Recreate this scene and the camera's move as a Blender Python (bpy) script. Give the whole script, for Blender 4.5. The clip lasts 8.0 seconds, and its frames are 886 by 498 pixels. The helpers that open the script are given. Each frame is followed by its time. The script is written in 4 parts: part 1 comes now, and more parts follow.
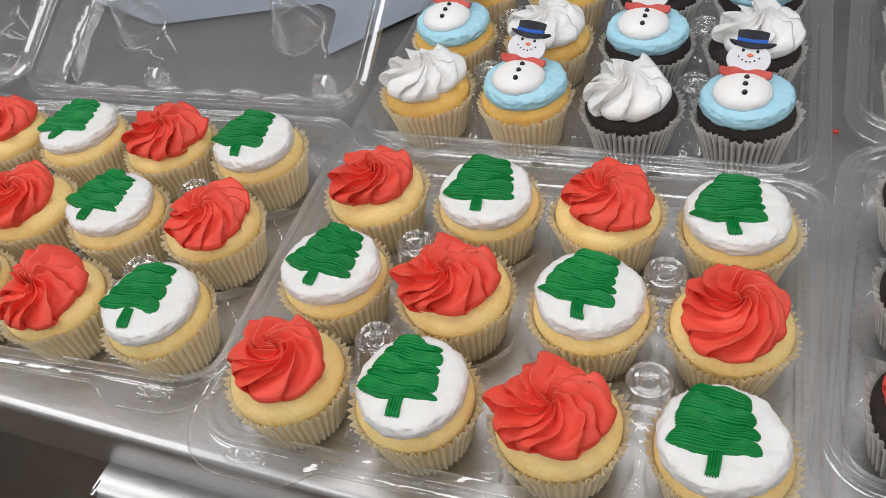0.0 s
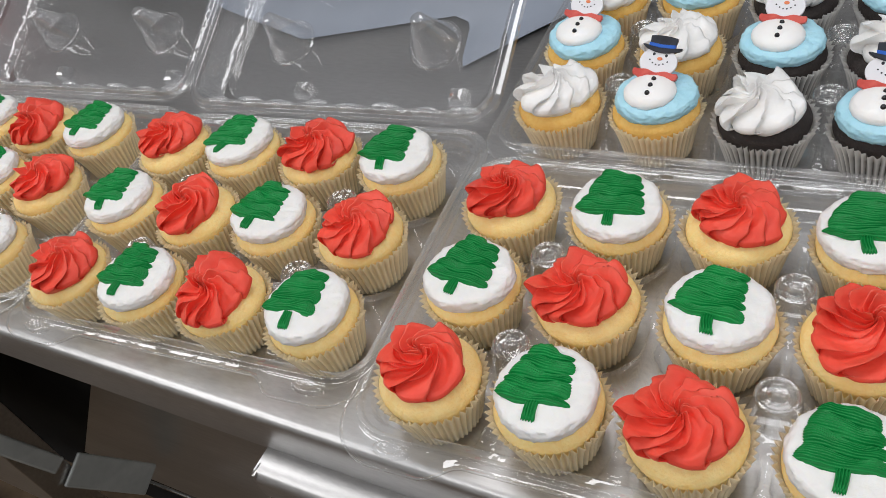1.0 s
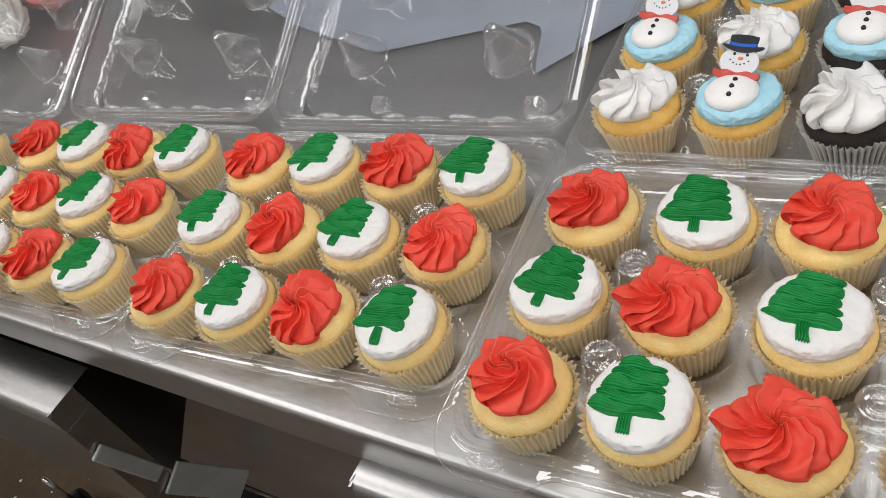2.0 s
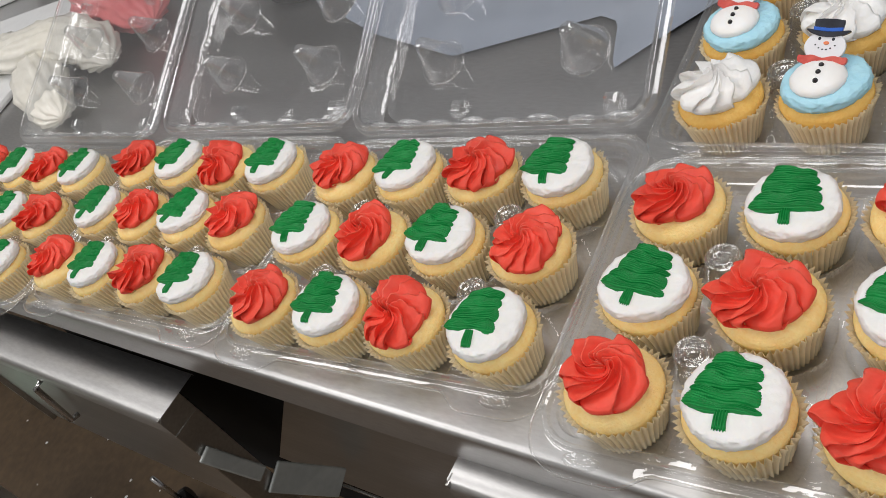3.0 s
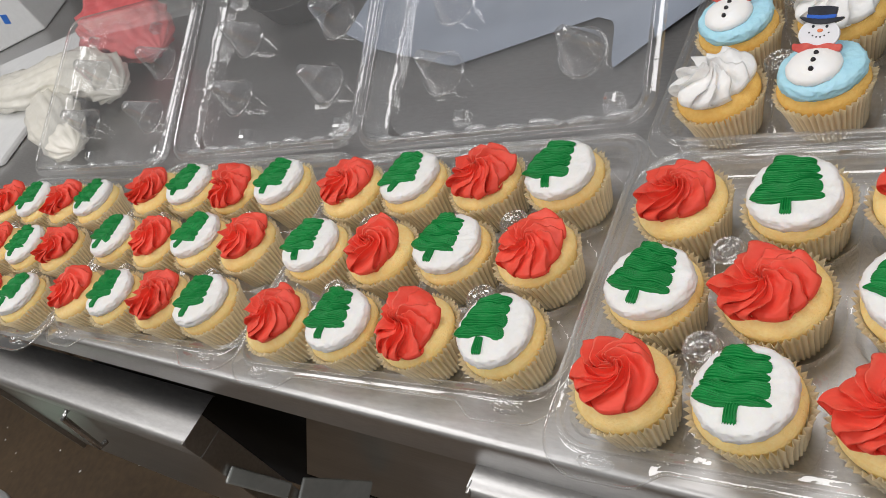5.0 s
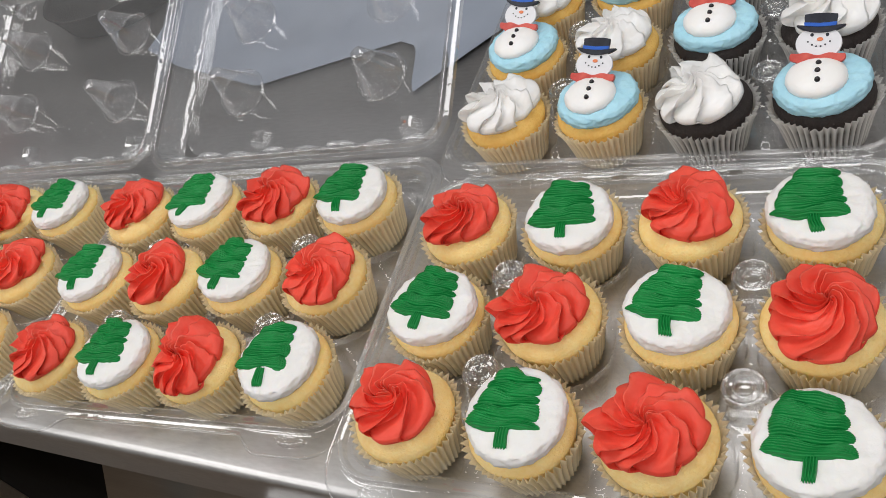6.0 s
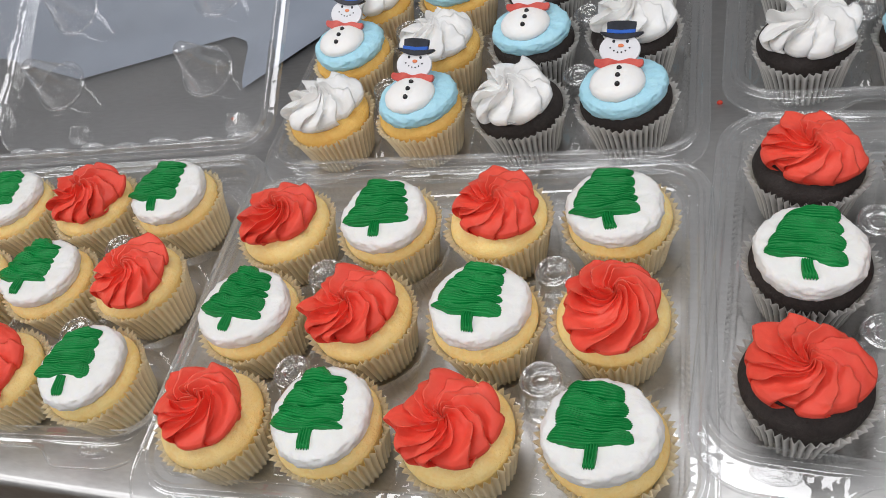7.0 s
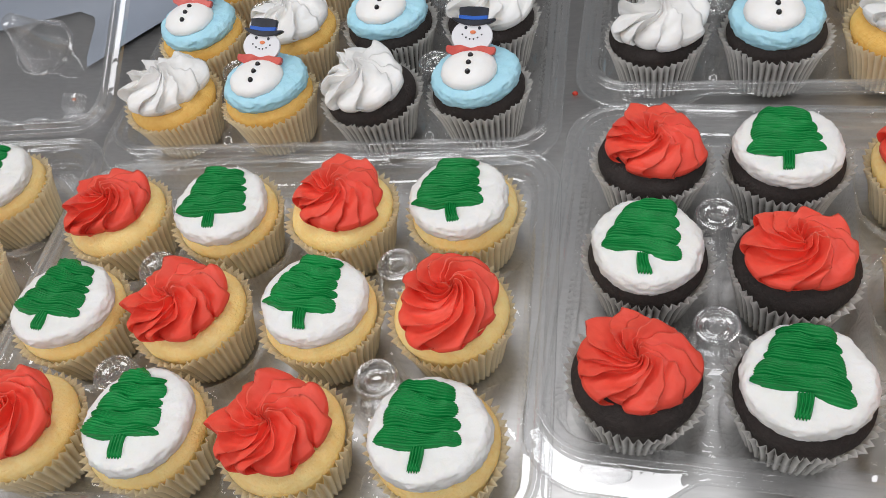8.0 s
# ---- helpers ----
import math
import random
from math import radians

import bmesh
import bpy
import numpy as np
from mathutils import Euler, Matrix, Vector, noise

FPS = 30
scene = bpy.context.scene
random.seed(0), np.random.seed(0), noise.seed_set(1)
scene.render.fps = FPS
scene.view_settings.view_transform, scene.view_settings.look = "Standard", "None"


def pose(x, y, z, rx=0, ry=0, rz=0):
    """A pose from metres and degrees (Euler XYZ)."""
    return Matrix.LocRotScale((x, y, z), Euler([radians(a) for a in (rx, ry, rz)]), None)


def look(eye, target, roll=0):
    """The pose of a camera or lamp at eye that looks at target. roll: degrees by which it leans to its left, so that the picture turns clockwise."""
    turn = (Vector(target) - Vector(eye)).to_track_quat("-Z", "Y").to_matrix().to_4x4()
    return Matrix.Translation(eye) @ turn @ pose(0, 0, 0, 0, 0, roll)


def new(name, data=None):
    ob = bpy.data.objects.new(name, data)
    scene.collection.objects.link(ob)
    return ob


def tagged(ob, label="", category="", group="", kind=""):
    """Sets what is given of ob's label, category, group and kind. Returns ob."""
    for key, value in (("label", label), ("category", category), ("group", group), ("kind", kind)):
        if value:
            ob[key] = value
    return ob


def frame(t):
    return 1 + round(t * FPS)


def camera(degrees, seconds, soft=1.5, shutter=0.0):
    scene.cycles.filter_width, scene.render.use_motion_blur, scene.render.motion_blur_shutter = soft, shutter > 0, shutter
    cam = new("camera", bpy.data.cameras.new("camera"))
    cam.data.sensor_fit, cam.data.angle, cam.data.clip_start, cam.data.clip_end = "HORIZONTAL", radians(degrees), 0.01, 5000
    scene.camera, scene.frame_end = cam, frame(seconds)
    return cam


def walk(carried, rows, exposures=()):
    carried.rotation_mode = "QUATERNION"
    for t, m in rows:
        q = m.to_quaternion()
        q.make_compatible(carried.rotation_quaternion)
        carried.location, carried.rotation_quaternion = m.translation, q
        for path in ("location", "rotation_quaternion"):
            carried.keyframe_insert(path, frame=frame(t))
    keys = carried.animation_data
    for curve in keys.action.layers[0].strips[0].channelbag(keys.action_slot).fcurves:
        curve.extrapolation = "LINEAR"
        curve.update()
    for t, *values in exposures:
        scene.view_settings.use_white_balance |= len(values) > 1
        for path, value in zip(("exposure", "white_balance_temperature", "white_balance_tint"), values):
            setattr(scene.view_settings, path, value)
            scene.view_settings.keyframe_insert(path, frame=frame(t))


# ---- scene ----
cam = camera(56.3, 8.0, soft=0.5)
PATH = [
    (0, (0.108, -0.302, 1.305), (-0.499, 0.962, -0.122), -11.8),
    (0.5, (0.112, -0.308, 1.32), (-0.658, 0.877, -0.095), -16.5),
    (1, (0.109, -0.314, 1.341), (-0.759, 0.829, -0.053), -19.3),
    (1.5, (0.101, -0.312, 1.351), (-0.839, 0.795, -0.024), -22.5),
    (3, (0.103, -0.315, 1.372), (-1.067, 0.658, 0.075), -32.6),
    (3.5, (0.103, -0.315, 1.38), (-1.15, 0.607, 0.123), -36.4),
    (4, (0.102, -0.317, 1.382), (-1.187, 0.576, 0.141), -38.5),
    (5.5, (0.127, -0.303, 1.357), (-0.964, 0.748, 0.05), -33.4),
    (6, (0.142, -0.289, 1.344), (-0.756, 0.85, -0.033), -28.5),
    (6.5, (0.164, -0.284, 1.34), (-0.557, 0.906, -0.097), -23.9),
    (7, (0.18, -0.279, 1.332), (-0.445, 0.928, -0.135), -21.3),
    (7.5, (0.199, -0.269, 1.322), (-0.315, 0.952, -0.176), -18.0),
    (8, (0.212, -0.258, 1.309), (-0.194, 0.965, -0.221), -14.4),
]
WHITE = [(0.0, 0.0, 6500, 10), (1.1, 0.0, 6500, 10), (1.4, 0.0, 6680, 10), (6.0, 0.0, 6680, 10), (6.3, 0.0, 6500, 10), (8.0, 0.0, 6500, 10)]
walk(cam, [(t, look(eye, target, roll)) for t, eye, target, roll in PATH], WHITE)


# ---- world and light ----
world = bpy.data.worlds.new("world")
world.use_nodes = True
world.node_tree.nodes["Background"].inputs[0].default_value = (0.75, 0.78, 0.82, 1)
world.node_tree.nodes["Background"].inputs[1].default_value = 0.05
scene.world = world


def ceiling_lamp(x, y, sx, sy, watts):
    data = bpy.data.lights.new("ceiling_lamp", "AREA")
    data.shape, data.size, data.size_y = "RECTANGLE", sx, sy
    data.energy, data.color = watts, (0.985, 0.983, 1.0)
    ob = new("ceiling_lamp", data)
    ob.location = (x, y, 2.74)
    return ob


LAMP = 13.5
# the lamp at x=-3.4 is an added fill that brightens the west end
for lx in (-3.4, -1.85, -0.15, 1.55):
    if lx > -3:
        ceiling_lamp(lx, 0.44 if lx > -1 else -0.24, 1.2, 0.6, LAMP)
    ceiling_lamp(lx, -1.55, 1.2, 0.6, LAMP * 1.05)


# ---- materials ----
def material(name):
    m = bpy.data.materials.new(name)
    m.use_nodes = True
    return m, m.node_tree.nodes, m.node_tree.links, m.node_tree.nodes["Principled BSDF"]


def textured(name, low, high, scale=60.0, rough=0.5, bump=0.0, bump_scale=200.0, stretch=(1, 1, 1), metal=0.0, sub=0.0, sub_radius=(0.004, 0.003, 0.002), vary=0.0, big=6.0, spec=0.5, rough_vary=0.0):
    """A surface whose colour drifts between two tones at two scales, with fine relief."""
    m, n, l, b = material(name)
    tc = n.new("ShaderNodeTexCoord")
    mp = n.new("ShaderNodeMapping")
    mp.inputs["Scale"].default_value = stretch
    l.new(tc.outputs["Object"], mp.inputs["Vector"])
    fine, coarse = n.new("ShaderNodeTexNoise"), n.new("ShaderNodeTexNoise")
    fine.inputs["Scale"].default_value, coarse.inputs["Scale"].default_value = scale, big
    fine.inputs["Detail"].default_value = 5
    for t in (fine, coarse):
        l.new(mp.outputs[0], t.inputs["Vector"])
    add = n.new("ShaderNodeMath")
    add.operation = "MULTIPLY_ADD"
    add.inputs[1].default_value, add.inputs[2].default_value = 0.5, 0.0
    l.new(fine.outputs[0], add.inputs[0])
    add2 = n.new("ShaderNodeMath")
    add2.operation = "MULTIPLY_ADD"
    add2.inputs[1].default_value = 0.5
    l.new(coarse.outputs[0], add2.inputs[0])
    l.new(add.outputs[0], add2.inputs[2])
    ramp = n.new("ShaderNodeValToRGB")
    ramp.color_ramp.elements[0].position, ramp.color_ramp.elements[1].position = 0.3, 0.7
    ramp.color_ramp.elements[0].color, ramp.color_ramp.elements[1].color = (*low, 1), (*high, 1)
    l.new(add2.outputs[0], ramp.inputs[0])
    out = ramp.outputs[0]
    if vary:
        info, hsv, rng = n.new("ShaderNodeObjectInfo"), n.new("ShaderNodeHueSaturation"), n.new("ShaderNodeMapRange")
        rng.inputs["To Min"].default_value, rng.inputs["To Max"].default_value = 1 - vary, 1 + vary
        l.new(info.outputs["Random"], rng.inputs["Value"])
        l.new(rng.outputs[0], hsv.inputs["Value"])
        l.new(out, hsv.inputs["Color"])
        out = hsv.outputs[0]
    l.new(out, b.inputs["Base Color"])
    b.inputs["Roughness"].default_value, b.inputs["Metallic"].default_value = rough, metal
    b.inputs["Specular IOR Level"].default_value = spec
    if rough_vary:
        rr = n.new("ShaderNodeMapRange")
        rr.inputs["To Min"].default_value, rr.inputs["To Max"].default_value = rough - rough_vary, rough + rough_vary
        l.new(add2.outputs[0], rr.inputs["Value"])
        l.new(rr.outputs[0], b.inputs["Roughness"])
    if sub:
        b.inputs["Subsurface Weight"].default_value = sub
        b.inputs["Subsurface Radius"].default_value = sub_radius
        b.inputs["Subsurface Scale"].default_value = 1.0
    if bump:
        bn, bp = n.new("ShaderNodeTexNoise"), n.new("ShaderNodeBump")
        bn.inputs["Scale"].default_value, bn.inputs["Detail"].default_value = bump_scale, 4
        l.new(mp.outputs[0], bn.inputs["Vector"])
        l.new(bn.outputs[0], bp.inputs["Height"])
        bp.inputs["Strength"].default_value, bp.inputs["Distance"].default_value = 1.0, bump
        l.new(bp.outputs[0], b.inputs["Normal"])
    return m


def clear_plastic(name, tint, gloss_rough, ior, wobble, film=0.0):
    """Thin clear sheet: light passes straight through, with a Fresnel gloss and a faint haze."""
    m, n, l, b = material(name)
    n.remove(b)
    out = n["Material Output"]
    clear, gloss, haze = n.new("ShaderNodeBsdfTransparent"), n.new("ShaderNodeBsdfGlossy"), n.new("ShaderNodeBsdfDiffuse")
    clear.inputs[0].default_value = (*tint, 1)
    gloss.inputs["Color"].default_value = (1, 1, 1, 1)
    gloss.inputs["Roughness"].default_value = gloss_rough
    haze.inputs[0].default_value = (0.8, 0.82, 0.84, 1)
    tc, noise_t, bp = n.new("ShaderNodeTexCoord"), n.new("ShaderNodeTexNoise"), n.new("ShaderNodeBump")
    noise_t.inputs["Scale"].default_value = 50
    noise_t.inputs["Detail"].default_value = 2
    l.new(tc.outputs["Object"], noise_t.inputs["Vector"])
    l.new(noise_t.outputs[0], bp.inputs["Height"])
    bp.inputs["Strength"].default_value, bp.inputs["Distance"].default_value = 1.0, wobble
    l.new(bp.outputs[0], gloss.inputs["Normal"])
    lw, pw, fr = n.new("ShaderNodeLayerWeight"), n.new("ShaderNodeMath"), n.new("ShaderNodeMath")
    lw.inputs["Blend"].default_value = 0.5
    l.new(bp.outputs[0], lw.inputs["Normal"])
    pw.operation, pw.inputs[1].default_value = "POWER", 2.6
    l.new(lw.outputs["Facing"], pw.inputs[0])
    fr.operation, fr.inputs[1].default_value, fr.inputs[2].default_value = "MULTIPLY_ADD", 0.85, (ior - 1) ** 2 / (ior + 1) ** 2 * 2.8
    l.new(pw.outputs[0], fr.inputs[0])
    hz, mix = n.new("ShaderNodeMixShader"), n.new("ShaderNodeMixShader")
    hz.inputs[0].default_value = film
    l.new(clear.outputs[0], hz.inputs[1])
    l.new(haze.outputs[0], hz.inputs[2])
    l.new(fr.outputs[0], mix.inputs[0])
    l.new(hz.outputs[0], mix.inputs[1])
    l.new(gloss.outputs[0], mix.inputs[2])
    l.new(mix.outputs[0], out.inputs[0])
    return m


def paper_liner(name, paper, glow, low, high):
    """Greaseproof baking paper: pale, thin, partly see-through."""
    m, n, l, b = material(name)
    n.remove(b)
    out = n["Material Output"]
    dif, tra, clear = n.new("ShaderNodeBsdfDiffuse"), n.new("ShaderNodeBsdfTranslucent"), n.new("ShaderNodeBsdfTransparent")
    dif.inputs[0].default_value = (*paper, 1)
    tra.inputs[0].default_value = (*glow, 1)
    clear.inputs[0].default_value = (0.98, 0.95, 0.88, 1)
    tc, nz, rg = n.new("ShaderNodeTexCoord"), n.new("ShaderNodeTexNoise"), n.new("ShaderNodeMapRange")
    nz.inputs["Scale"].default_value = 90
    l.new(tc.outputs["Object"], nz.inputs["Vector"])
    rg.inputs["To Min"].default_value, rg.inputs["To Max"].default_value = low, high
    at, ad = n.new("ShaderNodeAttribute"), n.new("ShaderNodeMath")
    at.attribute_name = "touch"
    ad.operation, ad.inputs[1].default_value = "MULTIPLY_ADD", 0.35
    l.new(nz.outputs[0], ad.inputs[0])
    l.new(at.outputs["Fac"], ad.inputs[2])
    l.new(ad.outputs[0], rg.inputs["Value"])
    rg.inputs["From Min"].default_value, rg.inputs["From Max"].default_value = 0.15, 1.15
    a, c = n.new("ShaderNodeMixShader"), n.new("ShaderNodeMixShader")
    a.inputs[0].default_value = 0.28
    l.new(dif.outputs[0], a.inputs[1])
    l.new(tra.outputs[0], a.inputs[2])
    l.new(rg.outputs[0], c.inputs[0])
    l.new(a.outputs[0], c.inputs[1])
    l.new(clear.outputs[0], c.inputs[2])
    l.new(c.outputs[0], out.inputs[0])
    return m


STEEL = textured("brushed_steel", (0.50, 0.495, 0.49), (0.66, 0.655, 0.65), scale=70, rough=0.41, rough_vary=0.1, bump=0.00007, bump_scale=140, stretch=(1.4, 5, 5), metal=1.0, big=2.2)
STEEL_PANEL = textured("steel_panel", (0.40, 0.39, 0.375), (0.56, 0.55, 0.53), scale=40, rough=0.33, rough_vary=0.08, bump=0.00008, bump_scale=80, stretch=(0.6, 6, 6), metal=1.0, big=2.5)
PLASTIC = clear_plastic("clear_plastic", (0.985, 0.988, 0.99), 0.03, 1.42, 0.0005, 0.025)
PLASTIC_RIM = clear_plastic("clear_plastic_rim", (0.975, 0.98, 0.984), 0.035, 1.52, 0.0007, 0.08)
PLASTIC_CRIMP = clear_plastic("clear_plastic_crimp", (0.95, 0.957, 0.963), 0.10, 1.5, 0.0013, 0.20)
PLASTIC_PEG = clear_plastic("clear_plastic_peg", (0.955, 0.96, 0.965), 0.05, 1.5, 0.00006, 0.05)
PLASTIC_STUD = clear_plastic("clear_plastic_stud", (0.96, 0.965, 0.97), 0.03, 1.6, 0.00002, 0.045)
PLASTIC_LID = clear_plastic("clear_plastic_lid", (0.955, 0.96, 0.968), 0.05, 1.25, 0.00015, 0.085)
LINER = paper_liner("paper_liner", (0.98, 0.91, 0.72), (0.99, 0.91, 0.66), 0.10, 0.46)
LINER_WHITE = paper_liner("white_paper_liner", (0.93, 0.92, 0.90), (0.93, 0.92, 0.89), 0.14, 0.82)
VANILLA = textured("vanilla_cake", (0.95, 0.635, 0.225), (0.99, 0.78, 0.375), scale=350, rough=0.75, bump=0.0006, bump_scale=700, sub=0.4, vary=0.06, big=40)
GOLDEN = textured("golden_cake", (0.86, 0.48, 0.10), (0.94, 0.63, 0.20), scale=350, rough=0.7, bump=0.0006, bump_scale=700, sub=0.25, vary=0.06, big=40)
CHOCOLATE = textured("chocolate_cake", (0.012, 0.008, 0.007), (0.035, 0.025, 0.022), scale=400, rough=0.7, bump=0.0009, bump_scale=600, vary=0.1, big=40)
WHITE_ICING = textured("white_icing", (0.80, 0.79, 0.765), (0.86, 0.855, 0.84), scale=120, rough=0.5, bump=0.0010, bump_scale=150, sub=0.15, big=25)
CREAM_ICING = textured("cream_icing", (0.90, 0.89, 0.87), (0.94, 0.935, 0.92), scale=120, rough=0.42, bump=0.0003, bump_scale=300, sub=0.5, sub_radius=(0.006, 0.0055, 0.005), big=25)
RED_ICING = textured("red_icing", (0.80, 0.072, 0.047), (0.90, 0.108, 0.067), scale=160, rough=0.48, bump=0.00015, bump_scale=500, vary=0.04, big=30, spec=0.3, sub=0.25, sub_radius=(0.005, 0.0015, 0.001))
GREEN_ICING = textured("green_icing", (0.001, 0.175, 0.034), (0.003, 0.26, 0.055), scale=200, rough=0.42, spec=0.3, bump=0.0001, bump_scale=500, vary=0.06, big=60)
BLUE_ICING = textured("blue_icing", (0.36, 0.68, 0.82), (0.46, 0.76, 0.88), scale=120, rough=0.5, bump=0.0012, bump_scale=170, sub=0.1, big=40)
BLACK_GEL = textured("black_gel", (0.01, 0.01, 0.012), (0.02, 0.02, 0.022), scale=100, rough=0.25)
TOPPER_WHITE = textured("topper_white", (0.78, 0.79, 0.83), (0.84, 0.85, 0.88), scale=60, rough=0.3)
TOPPER_RED = textured("topper_red", (0.52, 0.06, 0.05), (0.70, 0.14, 0.11), scale=200, rough=0.3, big=120)
TOPPER_BLACK = textured("topper_black", (0.015, 0.017, 0.025), (0.04, 0.045, 0.06), scale=200, rough=0.3, big=120)
TOPPER_BLUE = textured("topper_blue", (0.02, 0.10, 0.48), (0.04, 0.16, 0.62), scale=100, rough=0.3)
TOPPER_ORANGE = textured("topper_orange", (0.80, 0.22, 0.09), (0.85, 0.28, 0.12), scale=100, rough=0.3)
FLOOR_MAT = textured("brown_floor", (0.050, 0.030, 0.014), (0.128, 0.082, 0.042), scale=45, rough=0.55, rough_vary=0.12, bump=0.0006, bump_scale=60, big=2.5)
WALL_MAT = textured("painted_wall", (0.34, 0.345, 0.35), (0.42, 0.425, 0.43), scale=30, rough=0.7, bump=0.0005, bump_scale=90, big=1.5)
PALE_WALL = textured("pale_wall", (0.58, 0.58, 0.57), (0.66, 0.66, 0.65), scale=30, rough=0.7, bump=0.0005, bump_scale=90, big=1.5)
CEILING_MAT = textured("ceiling_tile", (0.72, 0.72, 0.71), (0.80, 0.80, 0.79), scale=120, rough=0.85, bump=0.001, bump_scale=200, big=2)
# near-black: paints the shade under the worktop; also the caster forks' own black
DARK = textured("near_black", (0.012, 0.012, 0.013), (0.022, 0.022, 0.022), scale=20, rough=0.8, big=3, spec=0.08)
WHITE_BOARD = textured("white_board", (0.70, 0.71, 0.71), (0.78, 0.79, 0.79), scale=70, rough=0.45, bump=0.0002, bump_scale=150, big=8)
BAG_FILM = clear_plastic("bag_film", (0.93, 0.94, 0.95), 0.12, 1.4, 0.0015, 0.22)
BLUE_FILM = textured("blue_film", (0.27, 0.31, 0.38), (0.34, 0.38, 0.45), scale=18, rough=0.3, bump=0.002, bump_scale=14, big=5)
PINK_ICING = textured("pink_icing", (0.62, 0.10, 0.11), (0.76, 0.20, 0.20), scale=80, rough=0.5, bump=0.001, bump_scale=60, big=25)
BAG_ICING = textured("bagged_icing", (0.74, 0.71, 0.62), (0.85, 0.83, 0.76), scale=60, rough=0.32, bump=0.0006, bump_scale=45, big=14)
PAIL = textured("white_pail", (0.66, 0.68, 0.68), (0.75, 0.77, 0.77), scale=60, rough=0.4, big=10)
ZINC = textured("zinc_plate", (0.34, 0.36, 0.35), (0.46, 0.48, 0.465), scale=90, rough=0.5, metal=0.25, bump=0.0001, bump_scale=200, big=12)
RUBBER = textured("black_rubber", (0.015, 0.015, 0.015), (0.035, 0.034, 0.033), scale=80, rough=0.6)
CHROME = textured("chrome_wire", (0.55, 0.55, 0.55), (0.7, 0.7, 0.7), scale=60, rough=0.25, metal=1.0)
BLUE_INK = textured("blue_ink", (0.02, 0.13, 0.55), (0.04, 0.2, 0.65), scale=80, rough=0.5)
PALE_GREEN = textured("thin_green_icing", (0.22, 0.50, 0.32), (0.50, 0.68, 0.55), scale=120, rough=0.45, bump=0.0004, bump_scale=120, big=30)
GREY_INK = textured("grey_ink", (0.12, 0.12, 0.13), (0.2, 0.2, 0.21), scale=80, rough=0.6)


# ---- mesh tools ----
def mesh(name, verts, faces, mat, smooth=True):
    me = bpy.data.meshes.new(name)
    me.from_pydata([tuple(v) for v in verts], [], [tuple(f) for f in faces])
    if smooth:
        me.polygons.foreach_set("use_smooth", [True] * len(me.polygons))
    me.materials.append(mat)
    me.update()
    return me


def part(name, me, parent, label="", at=None):
    ob = new(name, me)
    ob.parent = parent
    if at is not None:
        ob.matrix_local = at
    return tagged(ob, label) if label else ob


def thing(name, m, label, category, group="", kind=""):
    ob = new(name)
    ob.empty_display_size = 0.02
    ob.matrix_world = m
    return tagged(ob, label, category, group, kind)


def sheet(nu, nv, fn, wrap=False):
    """Vertices and quads of a grid fn(i, j); wrap joins the last column to the first."""
    verts = [fn(i, j) for j in range(nv) for i in range(nu)]
    faces = []
    for j in range(nv - 1):
        for i in range(nu if wrap else nu - 1):
            k = (i + 1) % nu
            faces.append((j * nu + i, j * nu + k, (j + 1) * nu + k, (j + 1) * nu + i))
    return verts, faces


def revolve(profile, n, wob=0.0, seed=0, close=True):
    """Turn (radius, height) points round z, with an uneven skin."""
    def fn(i, j):
        a = 2 * math.pi * i / n
        r, z = profile[j]
        p = Vector((r * math.cos(a), r * math.sin(a), z))
        if wob:
            d = noise.noise(p * 110 + Vector((seed * 7.3, 0, 0))) + 0.6 * noise.noise(p * 330 + Vector((0, seed * 3.1, 0)))
            p *= 1 + wob * d
        return p
    v, f = sheet(n, len(profile), fn, True)
    if close:
        v.append(Vector((0, 0, profile[-1][1])))
        t, base = len(v) - 1, (len(profile) - 1) * n
        f += [(base + i, base + (i + 1) % n, t) for i in range(n)]
    return v, f


def blob(name, rx, ry, rz, mat, seed, n=32):
    prof = [(math.cos(a), math.sin(a)) for a in np.linspace(-0.5, 1.5, 10)]
    v, f = revolve(prof, n, 0.03, seed)
    return mesh(name, [Vector((p.x * rx, p.y * ry, p.z * rz)) for p in v], f, mat)


def box_mesh(name, size, mat, bevel=0.002):
    bm = bmesh.new()
    bmesh.ops.create_cube(bm, size=1)
    bmesh.ops.scale(bm, vec=size, verts=bm.verts)
    if bevel:
        bmesh.ops.bevel(bm, geom=bm.edges[:], offset=bevel, segments=2, affect="EDGES", profile=0.5)
    me = bpy.data.meshes.new(name)
    bm.to_mesh(me)
    bm.free()
    me.materials.append(mat)
    return me


def tube(points, radius, n=8, ends=True):
    """A round bar along a line of points; radius may be one number or one a point."""
    pts = [Vector(p) for p in points]
    rad = radius if isinstance(radius, (list, tuple)) else [radius] * len(pts)
    verts, faces = [], []
    up = Vector((0.123, 0.456, 0.88)).normalized()
    for k, p in enumerate(pts):
        d = (pts[min(k + 1, len(pts) - 1)] - pts[max(k - 1, 0)]).normalized()
        s = d.cross(up).normalized()
        t = s.cross(d)
        for i in range(n):
            a = 2 * math.pi * i / n
            verts.append(p + rad[k] * (math.cos(a) * s + math.sin(a) * t))
    for k in range(len(pts) - 1):
        for i in range(n):
            faces.append((k * n + i, k * n + (i + 1) % n, (k + 1) * n + (i + 1) % n, (k + 1) * n + i))
    if ends:
        faces.append(tuple(range(n))[::-1])
        faces.append(tuple((len(pts) - 1) * n + i for i in range(n)))
    return verts, faces


